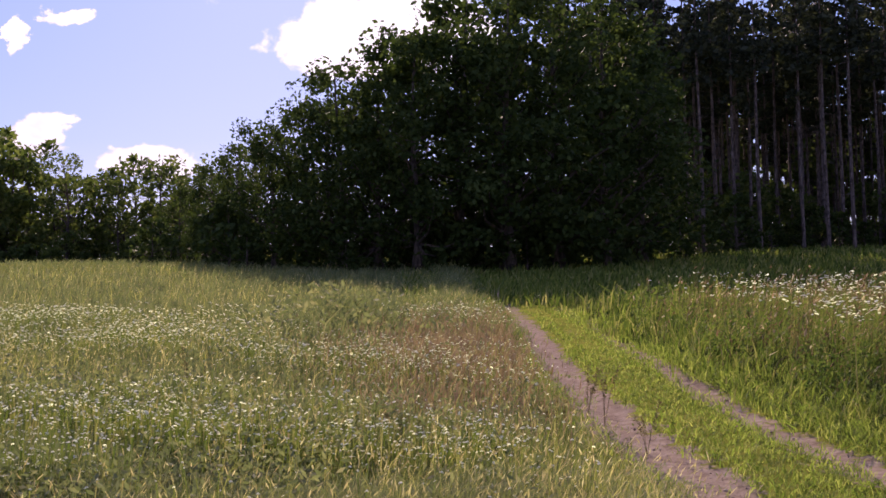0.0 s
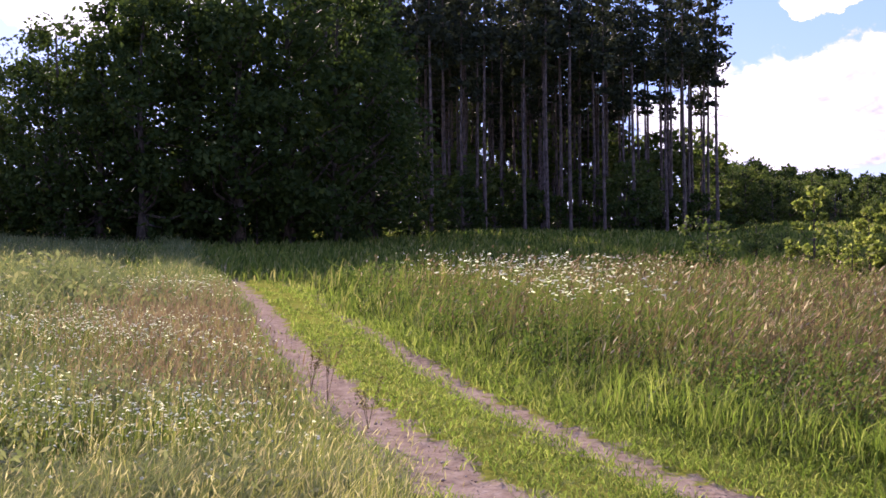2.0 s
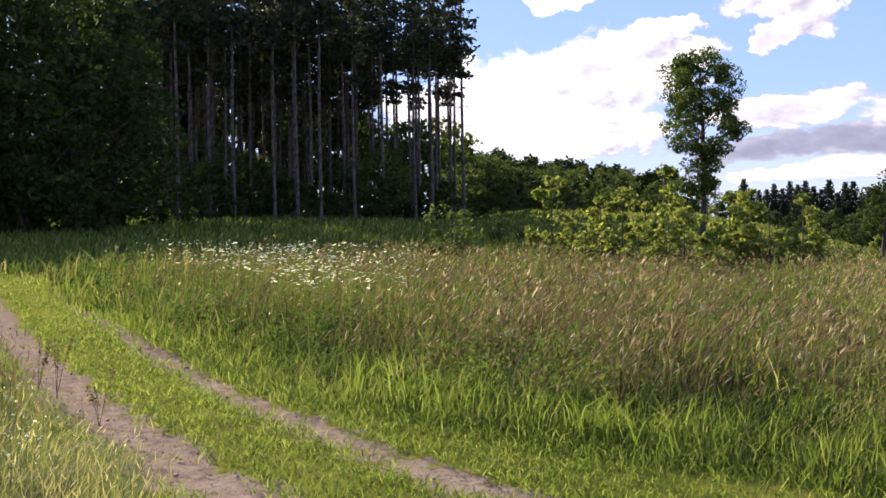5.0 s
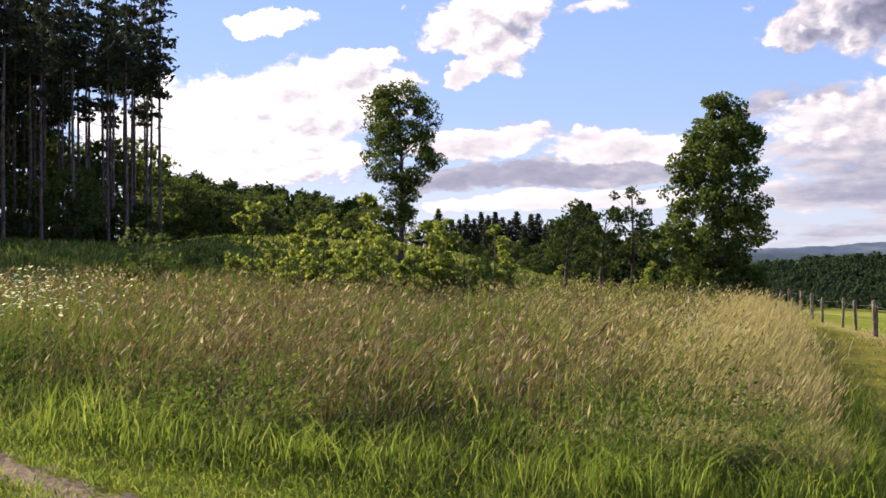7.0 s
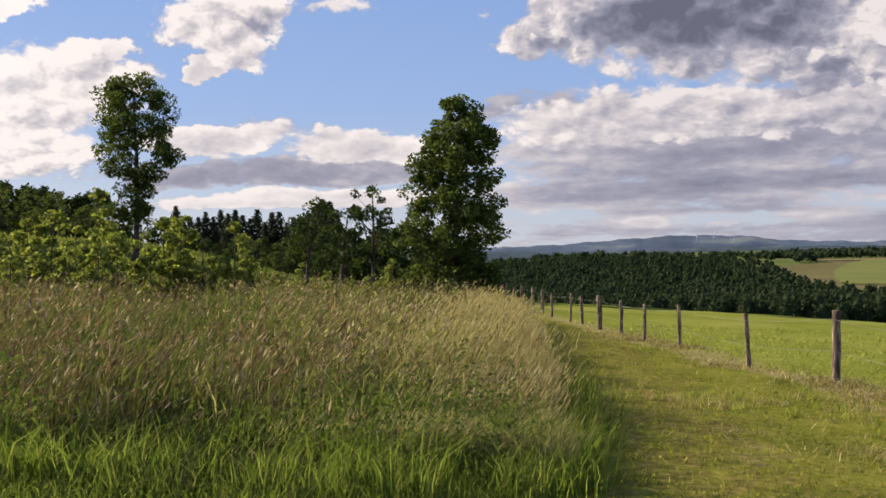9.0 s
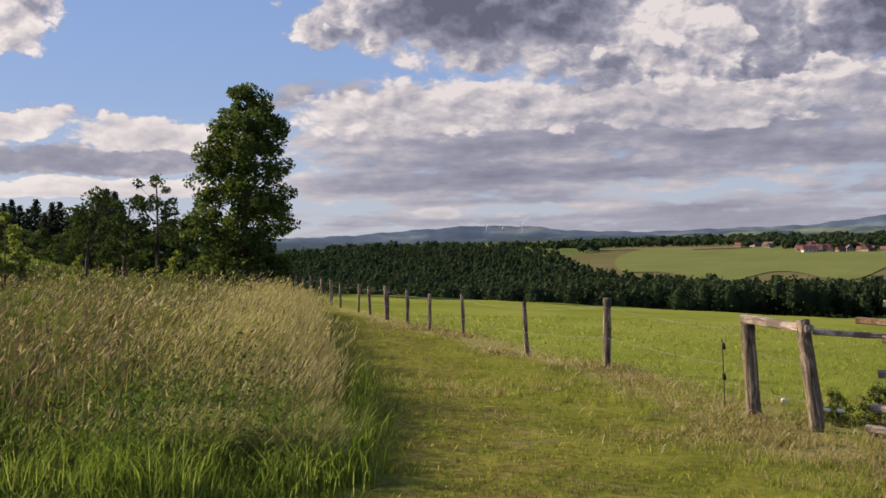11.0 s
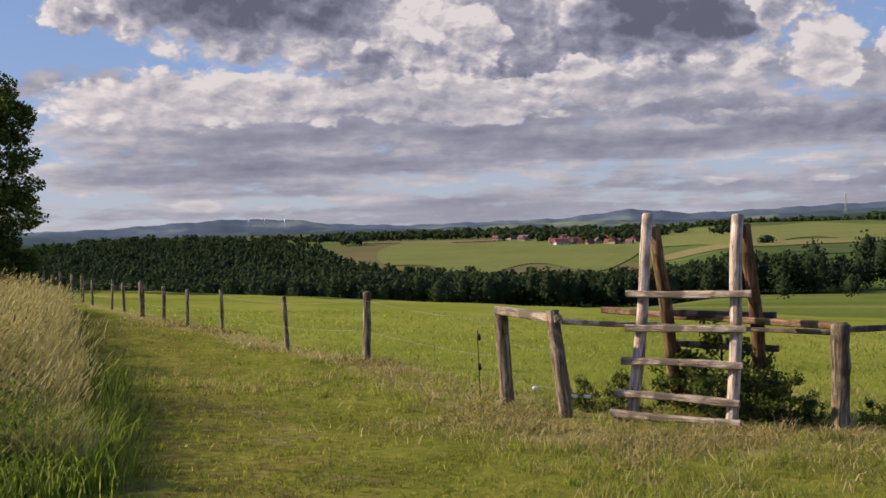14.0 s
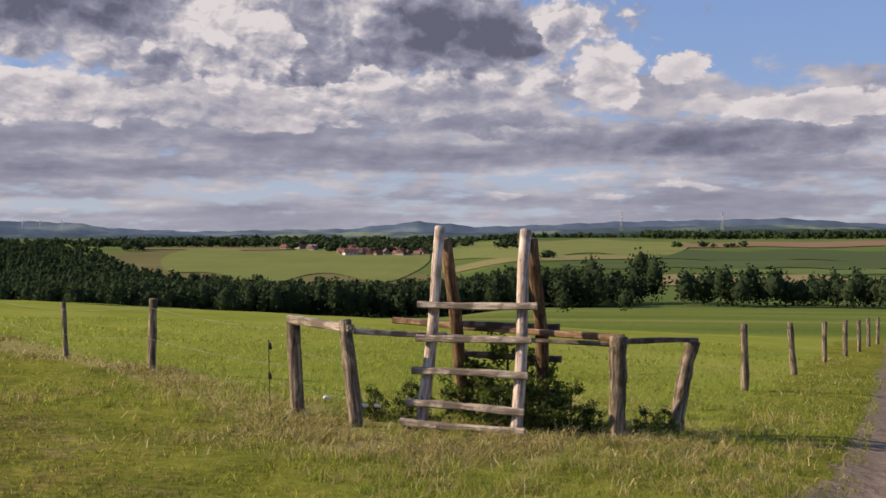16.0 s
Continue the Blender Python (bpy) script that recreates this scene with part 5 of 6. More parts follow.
def blades(rng, x, y, tall, wide, lean=0.25, wild=0.35, drift=0.0):
    """Grass blades, each a tapered bent strip: verts, quads, tris."""
    m = len(x)
    z = height(x, y)
    a = rng.uniform(0, np.pi, m)
    side = np.stack([np.cos(a), np.sin(a), np.zeros(m)], 1) * (wide / 2)[:, None]
    bend = (WIND[None] * lean + rng.normal(0, wild, (m, 2)) + drift) * tall[:, None]
    p0 = np.stack([x, y, z - 0.01], 1)
    p1 = p0 + np.concatenate([bend * 0.28, (tall * 0.55)[:, None]], 1)
    p2 = p0 + np.concatenate([bend, (tall * 0.98)[:, None] - 0.18 * np.hypot(bend[:, 0], bend[:, 1])[:, None]], 1)
    v = np.stack([p0 - side, p0 + side, p1 + side * 0.8, p1 - side * 0.8, p2], 1).reshape(-1, 3)
    k = 5 * np.arange(m)[:, None]
    return v, k + np.array([[0, 1, 2, 3]]), k + np.array([[3, 2, 4]]), p2


def heads(rng, tips, length, wide, lean=0.6, wild=0.42):
    """Seed heads: two crossed slim rhombs at each stalk's tip, nodding with the wind."""
    m = len(tips)
    d = np.concatenate([WIND[None] * lean + rng.normal(0, wild, (m, 2)), np.full((m, 1), 0.75)], 1)
    d *= (length / np.linalg.norm(d, axis=1))[:, None]
    a = rng.uniform(0, np.pi, m)
    out = []
    for turn in (0, np.pi / 2):
        s = np.stack([np.cos(a + turn), np.sin(a + turn), np.zeros(m)], 1) * (wide / 2)[:, None]
        c = tips - 0.15 * d
        out.append(np.stack([c, c + 0.4 * d + s, c + d, c + 0.4 * d - s], 1).reshape(-1, 3))
    v = np.concatenate(out)
    return v, np.arange(len(v)).reshape(-1, 4)


def stuff(name, pile, mat, label, category):
    return tagged(new(name, pile.mesh(name, M[mat])), label, category, kind="stuff")


def tufts(rng, x, y, size, tall, per, wide=0.007, lean=0.3, wild=0.28, sway=0.22, grow=0.0009):
    """Blades that splay from shared feet: their verts, quads, tris, tips and distances."""
    who = np.repeat(np.arange(len(x)), per)
    px, py = x[who] + rng.normal(0, 1, len(who)) * size[who], y[who] + rng.normal(0, 1, len(who)) * size[who]
    r = np.hypot(px, py)
    drift = rng.normal(0, sway, (len(x), 2))[who]
    v, q, t, tips = blades(rng, px, py, tall[who] * rng.uniform(0.45, 1.12, len(who)), (wide + grow * r) * rng.uniform(0.45, 1.5, len(who)), lean, wild, drift)
    return v, q, t, tips, r


def make_tall_grass():
    rng = np.random.default_rng(101)
    # low blades between the tufts, coloured dark to paint the gaps' shade
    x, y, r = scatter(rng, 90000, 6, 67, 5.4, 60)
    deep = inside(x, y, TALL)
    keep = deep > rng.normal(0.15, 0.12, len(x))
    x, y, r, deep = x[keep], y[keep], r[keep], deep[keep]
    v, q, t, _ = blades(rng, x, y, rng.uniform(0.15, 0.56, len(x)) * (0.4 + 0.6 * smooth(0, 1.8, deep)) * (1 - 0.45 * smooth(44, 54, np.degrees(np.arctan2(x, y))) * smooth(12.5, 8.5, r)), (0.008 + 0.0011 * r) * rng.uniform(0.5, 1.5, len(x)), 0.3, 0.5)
    stuff("tall_grass", Pile().add(v, q, t), "gap_shade_blade", "undergrowth of the tall meadow grass, gap shade in its dark green", "grass")
    # tufts of green blades
    x, y, r = scatter(rng, 10500, 6, 67, 5.4, 60)
    deep = inside(x, y, TALL)
    clump = patch(x, y, 1.9, 0.4) * 0.6 + patch(x, y, 4.6, 1.9) * 0.4
    keep = (deep > rng.normal(0.02, 0.12, len(x))) & (rng.uniform(0, 1, len(x)) < 0.12 + 0.9 * clump)
    x, y, r, deep, clump = x[keep], y[keep], r[keep], deep[keep], clump[keep]
    tall = rng.uniform(0.34, 0.92, len(x)) * (0.36 + 0.64 * smooth(0, 2.4, deep)) * (0.5 + 1.0 * clump)
    tall = tall * (1 + 0.5 * smooth(13, 20, y) * smooth(17, 9, np.degrees(np.arctan2(x, y))))
    tall = tall * (1 - 0.45 * smooth(44, 54, np.degrees(np.arctan2(x, y))) * smooth(12.5, 8.5, r))
    v, q, t, _, _ = tufts(rng, x, y, (0.035 + 0.010 * r) * rng.uniform(0.6, 1.4, len(x)), tall, 16)
    stuff("tall_grass", Pile().add(v, q, t), "blade", "lush green tufts of tall meadow grass", "grass")
    # fresh growth at the front edge
    x, y, r = scatter(rng, 5200, 8, 66, 5.4, 26)
    deep = inside(x, y, TALL)
    keep = (deep > -0.25) & (deep < 0.9 + rng.normal(0, 0.4, len(x))) & (rng.uniform(0, 1, len(x)) < 0.3 + patch(x, y, 2.2, 3.3))
    x, y, r, deep = x[keep], y[keep], r[keep], deep[keep]
    v, q, t, _, _ = tufts(rng, x, y, (0.03 + 0.007 * r) * rng.uniform(0.6, 1.4, len(x)), rng.uniform(0.14, 0.44, len(x)) * (0.55 + 0.45 * smooth(-0.2, 0.5, deep)), 18, 0.003, 0.25, 0.4, grow=0.0005)
    stuff("tall_grass", Pile().add(v, q, t), "lawn_blade", "fresh light green grass at the meadow's edge", "grass")
    # bright tufts before the tall grass
    x, y, r = scatter(rng, 3200, 22, 66, 5.6, 16)
    deep = inside(x, y, TALL)
    keep = (deep > -0.12) & (deep < rng.exponential(1.0, len(x)) + 0.4) & (rng.uniform(0, 1, len(x)) < 0.1 + 1.1 * patch(x, y, 3.0, 1.3))
    x, y, r = x[keep], y[keep], r[keep]
    v, q, t, _, _ = tufts(rng, x, y, rng.uniform(0.05, 0.14, len(x)), rng.uniform(0.2, 0.6, len(x)), 17, 0.004, 0.25, 0.35, grow=0.0006)
    stuff("tall_grass", Pile().add(v, q, t), "lawn_blade", "bright green tufts of grass before the tall meadow", "grass")
    # broad-leaved herbs among the grass
    x, y, r = scatter(rng, 26000, 8, 60, 6.0, 34)
    deep = inside(x, y, TALL)
    keep = (deep > 0.3) & (rng.uniform(0, 1, len(x)) < np.clip(1.5 * patch(x, y, 1.3, 2.7) - 0.6, 0.03, 0.55))
    x, y, r, deep = x[keep], y[keep], r[keep], deep[keep]
    tall = rng.uniform(0.35, 0.85, len(x)) * (0.5 + 0.5 * smooth(0, 1.0, deep))
    who = np.repeat(np.arange(len(x)), 11)
    up = rng.uniform(0.25, 1.0, len(who))
    spot = np.stack([x[who], y[who], height(x, y)[who] + up * tall[who]], 1) + np.concatenate([rng.normal(0, 0.07, (len(who), 2)) + WIND * 0.2 * (up * tall[who])[:, None], np.zeros((len(who), 1))], 1)
    v, q = leaves(rng, spot, (0.028 + 0.0017 * r[who]) * rng.uniform(0.6, 1.4, len(who)), 0.45)
    stuff("meadow_herbs", Pile().add(v, q), "herb", "leafy green herbs among the tall grass", "herbs")
    # the edge along the mown path
    s, out = rng.uniform(0, 1, 27000) ** 1.7, np.abs(rng.normal(0, 0.8, 27000))
    x, y = 7.5 + 24.0 * s - 0.53 * out, 4.35 + 15.4 * s + 0.85 * out
    r = np.hypot(x, y)
    v, q, t, _ = blades(rng, x[:12000], y[:12000], rng.uniform(0.15, 0.6, 12000), (0.004 + 0.0005 * r[:12000]) * rng.uniform(0.6, 1.3, 12000), 0.3, 0.5)
    stuff("tall_grass", Pile().add(v, q, t), "blade", "green grass along the edge of the path", "grass")
    x, y, r = x[12000:], y[12000:], r[12000:]
    v, q, t, tips = blades(rng, x, y, rng.uniform(0.5, 1.08, len(x)) * (0.6 + 0.6 * patch(x, y, 2.2, 0.7)) * (0.4 + 0.6 * smooth(9.0, 13.0, r)) * (0.72 + 0.28 * smooth(0, 1.3, out[12000:])), (0.0035 + 0.00045 * r) * rng.uniform(0.6, 1.3, len(x)), 0.42, 0.26)
    stuff("tall_grass", Pile().add(v, q, t), "stalk", "tall pale grass along the edge of the path", "grass")
    v, q = heads(rng, tips, rng.uniform(0.08, 0.18, len(tips)), (0.005 + 0.0006 * r) * rng.uniform(0.6, 1.3, len(r)), 0.7, 0.22)
    stuff("grass_seed_heads", Pile().add(v, q), "seed", "straw-coloured seed heads along the path", "grass")
    # flowering stalks: pinkish in the middle, cream towards the path
    for count, per, az0, az1, mat, seed_mat, shift, label in ((15500, 6, 8, 60, "weed", "rosy_seed", 0.7, "pinkish feathery grass seed heads"), (4600, 7, 36, 67, "stalk", "seed", 3.1, "cream-coloured feathery grass seed heads")):
        x, y, r = scatter(rng, count, az0, az1, 6.0, 58)
        az = np.degrees(np.arctan2(x, y))
        deep = inside(x, y, TALL)
        share = np.clip(3.2 * (0.55 * patch(x, y, 0.8, shift) + 0.45 * patch(x, y, 2.7, shift)) - 1.25, 0.05, 1) * (smooth(61, 47, az) if seed_mat == "rosy_seed" else smooth(40, 54, az)) * smooth(8, 16, az)
        keep = (deep > 0.35 + rng.exponential(0.7, len(x))) & (rng.uniform(0, 1, len(x)) < share)
        x, y, r, deep = x[keep], y[keep], r[keep], deep[keep]
        tall = rng.uniform(0.62, 1.1, len(x)) * (0.7 + 0.5 * patch(x, y, 1.4, 0.9)) * (0.6 + 0.4 * smooth(0.3, 2.2, deep))
        v, q, t, tips, r = tufts(rng, x, y, (0.04 + 0.012 * r) * rng.uniform(0.6, 1.4, len(x)), tall, per, 0.002, 0.42, 0.24, 0.22)
        stuff("grass_stalks", Pile().add(v, q, t), mat, "thin grass stalks bent by wind", "grass")
        v, q = heads(rng, tips, rng.uniform(0.05, 0.15, len(r)), (0.006 + 0.0011 * r) * rng.uniform(0.5, 1.5, len(r)), 0.75, 0.42)
        stuff("grass_seed_heads", Pile().add(v, q), seed_mat, label, "grass")
    # rough grass between the meadow and the wood
    x, y, r = scatter(rng, 42000, -2, 56, 26, 120)
    keep = (inside(x, y, TALL) < 0.3) & ((np.abs(road_side(x, y)) > 1.2) | (y > 31)) & (x > -4)
    x, y, r = x[keep], y[keep], r[keep]
    v, q, t, _ = blades(rng, x, y, rng.uniform(0.15, 0.5, len(x)), 0.012 + 0.0012 * r, 0.2, 0.4)
    stuff("rough_grass", Pile().add(v, q, t), "blade", "rough green grass before the wood", "grass")


def make_flower_meadow():
    rng = np.random.default_rng(102)
    x, y, r = scatter(rng, 125000, -27, 12, 4.6, 80)
    side = road_side(x, y)
    keep = (side < -0.95 + rng.normal(0, 0.10, len(x))) & (y > 2)
    x, y, r = x[keep], y[keep], r[keep]
    bank = np.exp(-((np.degrees(np.arctan2(x, y)) + 4.6) / 2.0) ** 2 - ((r - 19) / 3.5) ** 2)
    margin = smooth(-0.95, -2.6, road_side(x, y))
    verge = np.exp(-((road_side(x, y) + 1.9) / 1.0) ** 2) * smooth(17, 22, y)
    tall = rng.uniform(0.18, 0.46, len(x)) * (0.22 + 0.78 * margin) * (1 + 0.6 * bank) + 0.35 * verge * rng.uniform(0.4, 1, len(x))
    tall = tall * (0.55 + 0.9 * patch(x, y, 1.7, 1.2))
    v, q, t, _ = blades(rng, x, y, tall, (0.003 + 0.0006 * r) * rng.uniform(0.5, 1.4, len(x)), 0.3, 0.7)
    stuff("meadow_grass", Pile().add(v, q, t), "meadow_blade", "grey-green meadow grass with brownish patches", "grass")
    x, y, r = scatter(rng, 30000, -32, 12, 4.5, 60)
    side = road_side(x, y)
    keep = (side < -1.5) & (y > 2) & (rng.uniform(0, 1, len(x)) < 0.05 + 0.5 * patch(x, y, 0.45, 2.1) ** 2)
    x, y, r = x[keep], y[keep], r[keep]
    v, q, t, tips = blades(rng, x, y, rng.uniform(0.35, 0.62, len(x)), 0.003 + 0.0004 * r, 0.3, 0.3)
    stuff("grass_stalks", Pile().add(v, q, t), "stalk", "thin dry stalks in the flower meadow", "grass")
    v, q = heads(rng, tips, rng.uniform(0.03, 0.08, len(x)), 0.004 + 0.0005 * r)
    stuff("grass_seed_heads", Pile().add(v, q), "seed", "brownish seed heads in the flower meadow", "grass")
    # a tuft of reed-like grass, and taller banks beside the track
    reed = rng.normal(0, 1, (4800, 2)) * (1.0, 2.0) + polar(-4.6, 19.8)
    bank = np.stack([rng.normal(0.2, 0.9, 9000), rng.uniform(18.5, 31.5, 9000)], 1)
    bank = bank[(bank[:, 0] < 1.0) & (patch(bank[:, 0], bank[:, 1], 1.9, 2.2) > rng.uniform(0.2, 0.7, 9000))]
    for spots, low, high, label in ((reed, 0.5, 1.1, "tall reed-like tuft of grass in the meadow"), (bank, 0.15, 0.6, "tall green grass beside the track")):
        x, y = spots.T
        v, q, t, _ = blades(rng, x, y, rng.uniform(low, high, len(x)) * (0.4 + 0.9 * patch(x, y, 2.3, 0.5)) * (0.3 + 0.7 * np.exp(-(((x - spots[:, 0].mean()) / 1.2) ** 2))), rng.uniform(0.010, 0.022, len(x)), 0.25, 0.4)
        stuff("tall_grass", Pile().add(v, q, t), "meadow_blade", label, "grass")
    # a mound of leafy weeds
    x, y = (rng.normal(0, 1, (150, 2)) * (0.85, 1.5) + polar(-4.9, 19.5)).T
    who = np.repeat(np.arange(len(x)), 16)
    lift = rng.uniform(0.55, 1.15, len(x)) * np.exp(-((x - x.mean()) / 2.2) ** 2)
    spot = np.stack([x[who] + rng.normal(0, 0.09, len(who)), y[who] + rng.normal(0, 0.09, len(who)), height(x, y)[who] + rng.uniform(0.15, 1.0, len(who)) * lift[who]], 1)
    stuff("meadow_weeds", Pile().add(*leaves(rng, spot, rng.uniform(0.06, 0.15, len(who)), 0.45)), "meadow_blade", "mound of tall leafy weeds in the meadow", "weeds")
    # leafy weeds
    x, y, r = scatter(rng, 9000, -27, 6, 5.5, 24)
    keep = (road_side(x, y) < -1.4) & (rng.uniform(0, 1, len(x)) < np.clip(1.8 * patch(x, y, 1.1, 4.2) - 0.6, 0.03, 0.8))
    x, y, r = x[keep], y[keep], r[keep]
    who = np.repeat(np.arange(len(x)), 10)
    up = rng.uniform(0.15, 1.0, len(who)) * rng.uniform(0.25, 0.55, len(x))[who]
    spot = np.stack([x[who] + rng.normal(0, 0.05, len(who)), y[who] + rng.normal(0, 0.05, len(who)), height(x, y)[who] + up], 1)
    v, q = leaves(rng, spot, (0.04 + 0.002 * r[who]) * rng.uniform(0.6, 1.4, len(who)), 0.35)
    stuff("meadow_weeds", Pile().add(v, q), "meadow_blade", "grey-green leafy weeds in the flower meadow", "weeds")
    # a reddish patch of sorrel beside the track
    x, y, r = scatter(rng, 15000, -8, 8, 8, 26)
    side = road_side(x, y)
    red = np.exp(-((np.degrees(np.arctan2(x, y)) - 0.5) / 4.4) ** 2 - ((r - 15.5) / 5.5) ** 2)
    keep = (side < -1.25) & (rng.uniform(0, 1, len(x)) < red)
    x, y, r = x[keep], y[keep], r[keep]
    v, q, t, tips = blades(rng, x, y, rng.uniform(0.3, 0.55, len(x)), 0.003 + 0.0003 * r, 0.2, 0.2)
    pile = Pile().add(v, q, t)
    v, q = heads(rng, tips, rng.uniform(0.08, 0.16, len(x)), 0.006 + 0.0004 * r, 0.2)
    stuff("sorrel", pile.add(v, q), "sorrel", "reddish brown sorrel among the grass", "weeds")


def flowers(rng, x, y, tall, size, label):
    """Flat white flower heads on thin stems."""
    m = len(x)
    z = height(x, y)
    sway = WIND[None] * 0.15 * tall[:, None] + rng.normal(0, 0.05, (m, 2))
    tip = np.stack([x + sway[:, 0], y + sway[:, 1], z + tall], 1)
    a = np.arange(6) / 6 * 2 * np.pi
    tilt = rng.normal(0, 0.22, (m, 2))
    ring = tip[:, None] + size[:, None, None] * np.stack([np.cos(a)[None].repeat(m, 0), np.sin(a)[None].repeat(m, 0), tilt[:, :1] * np.cos(a) + tilt[:, 1:] * np.sin(a)], -1) * rng.uniform(0.7, 1.2, (m, 6, 1))
    v = np.concatenate([(tip + (0, 0, 0.008))[:, None], ring], 1).reshape(-1, 3)
    k = 7 * np.arange(m)[:, None, None]
    tri = np.stack([np.zeros(6, int), 1 + np.arange(6), 1 + (np.arange(6) + 1) % 6], 1)[None]
    stuff("white_flowers", Pile().add(v, tris=(k + tri).reshape(-1, 3)), "petal", label, "flowers")
    w = np.full((m, 1), 0.002)
    p0 = np.stack([x, y, z], 1)
    s = np.concatenate([w, w, 0 * w], 1)
    v = np.stack([p0 - s, p0 + s, tip + s, tip - s], 1).reshape(-1, 3)
    stuff("flower_stems", Pile().add(v, np.arange(4 * m).reshape(m, 4)), "blade", "thin green flower stems", "flowers")


def make_flowers():
    rng = np.random.default_rng(103)
    x, y, r = scatter(rng, 46000, -27, 8, 5.5, 26)
    keep = (road_side(x, y) < -1.2) & (rng.uniform(0, 1, len(x)) < np.clip(3.4 * patch(x, y, 0.75, 0.3) * (0.35 + 0.95 * patch(x, y, 2.6, 1.3)) - 1.15, 0.02, 1)) & (np.degrees(np.arctan2(x, y)) < 2 + rng.normal(0, 3, len(x)))
    x, y, r = x[keep], y[keep], r[keep]
    flowers(rng, x, y, rng.uniform(0.22, 0.5, len(x)), (0.006 + 0.0007 * r) * rng.uniform(0.5, 1.3, len(x)), "small white camomile flowers in the meadow")
    x, y, r = scatter(rng, 2600, 10, 27, 12, 28)
    keep = (inside(x, y, TALL) > 0.5) & (patch(x, y, 2.8, 0.6) > 0.45) & (rng.uniform(0, 1, len(x)) < np.exp(-((np.degrees(np.arctan2(x, y)) - 18) / 5.0) ** 2))
    x, y, r = x[keep], y[keep], r[keep]
    flowers(rng, x, y, rng.uniform(0.85, 1.1, len(x)), (0.010 + 0.0008 * r) * rng.uniform(0.4, 1.4, len(x)), "white umbels of cow parsley in the tall grass")


def make_short_grass():
    rng = np.random.default_rng(104)
    x, y, r = scatter(rng, 140000, -2, 112, 5.0, 38)
    tx, ty = rng.uniform(0.8, 4.6, 34000), 5.0 + 13.0 * rng.uniform(0, 1, 34000) ** 1.5
    x, y = np.concatenate([x, tx]), np.concatenate([y, ty])
    r = np.hypot(x, y)
    side = road_side(x, y)
    field = inside(x, y, TALL)
    rut = np.maximum(np.exp(-((side + 0.68) / 0.40) ** 2) * (y > 0) * (0.55 + 0.45 * patch(x, y, 3.6, 1.2)), np.exp(-((side - 0.70) / 0.27) ** 2) * smooth(27, 15, y) * (y > 0) * (0.4 + 0.6 * patch(x, y, 2.4, 0.2)))
    lane = (y < -0.345 * x + 0.4) & (x > 5)
    keep = (field < 0.15) & ~((y > 6) & (side < -1.0)) & (rng.uniform(0, 1, len(x)) > rut * 1.4) & ~lane & (y > -8)
    x, y, r, field = x[keep], y[keep], r[keep], field[keep]
    verge = np.exp(-(field / 0.45) ** 2)
    grazed = (x > 13.2) & (y < np.interp(x, [p[0] for p in FENCE], [p[1] for p in FENCE]))
    path = (x > 6.5) & ~grazed
    for pick, mat, name, low, high, label in ((grazed, "pasture_blade", "pasture_grass", 0.03, 0.10, "light green grass of the pasture"), (~path & ~grazed, "lawn_blade", "short_grass", 0.02, 0.075, "short trodden green grass on the track and pasture"), (path, "path_blade", "mown_grass", 0.02, 0.06, "mown yellowish grass of the path")):
        if mat == "path_blade":
            pick = pick & (rng.uniform(0, 1, len(x)) < np.clip(1.7 * patch(x, y, 3.4, 0.8) - 0.25, 0.06, 1) * (1 - 0.3 * np.exp(-((y - 0.62 * x + 0.55) / 0.7) ** 2)))
        px, py, pr = x[pick], y[pick], r[pick]
        tall = rng.uniform(low, high, len(px)) * (1 + 2.6 * verge[pick]) + 0.05 * rng.uniform(0, 1, len(px)) ** 4
        v, q, t, _ = blades(rng, px, py, tall, (0.004 + 0.00055 * pr) * rng.uniform(0.6, 1.4, len(px)), 0.2, 1.1)
        stuff(name, Pile().add(v, q, t), mat, label, "grass")
    x, y, r = scatter(rng, 60000, 55, 112, 8.0, 34)
    near = np.minimum(fence_gap(x, y), np.hypot(x - 11.8, (y - 0.2) * 0.6))
    near = np.minimum(near, np.abs(y + 0.345 * x - 1.6) + 0.3)
    keep = (rng.uniform(0, 1, len(x)) < np.exp(-(near / 0.9) ** 2) * np.clip(3.0 * patch(x, y, 2.6, 1.1) - 1.4, 0.03, 0.9)) & (y > -0.345 * x + 0.6)
    x, y, r = x[keep], y[keep], r[keep]
    v, q, t, _ = blades(rng, x, y, rng.uniform(0.04, 0.12, len(x)), (0.005 + 0.0005 * r) * rng.uniform(0.6, 1.3, len(x)), 0.2, 1.1)
    stuff("dry_grass", Pile().add(v, q, t), "straw", "dry straw-coloured grass along the fence", "grass")


def make_foot_tangle():
    """Bleached, lodged grass round the stile's foot and the fence posts."""
    rng = np.random.default_rng(108)
    spots = [rng.normal(0, 1, (12000, 2)) * (0.75, 1.7) + (11.5, 0.1)]
    for x, y in FENCE[:6] + [(12.55, 1.52), (12.55, -1.26), (13.6, -2.05), (15.4, 3.8), (16.6, 4.6)]:
        spots.append(rng.normal(0, 1, (1100, 2)) * (0.5, 0.4) + (x - 0.1, y + 0.1))
    x, y = np.concatenate(spots).T
    keep = (y > -0.345 * x + 0.9) & (rng.uniform(0, 1, len(x)) < np.clip(3.0 * patch(x, y, 2.3, 0.5) - 1.1, 0.05, 1))
    x, y = x[keep], y[keep]
    r = np.hypot(x, y)
    v, q, t, _ = blades(rng, x, y, rng.uniform(0.05, 0.16, len(x)), (0.005 + 0.0005 * r) * rng.uniform(0.5, 1.5, len(x)), 0.1, 1.2)
    stuff("dry_grass", Pile().add(v, q, t), "straw", "tangled bleached grass at the foot of the stile", "grass")


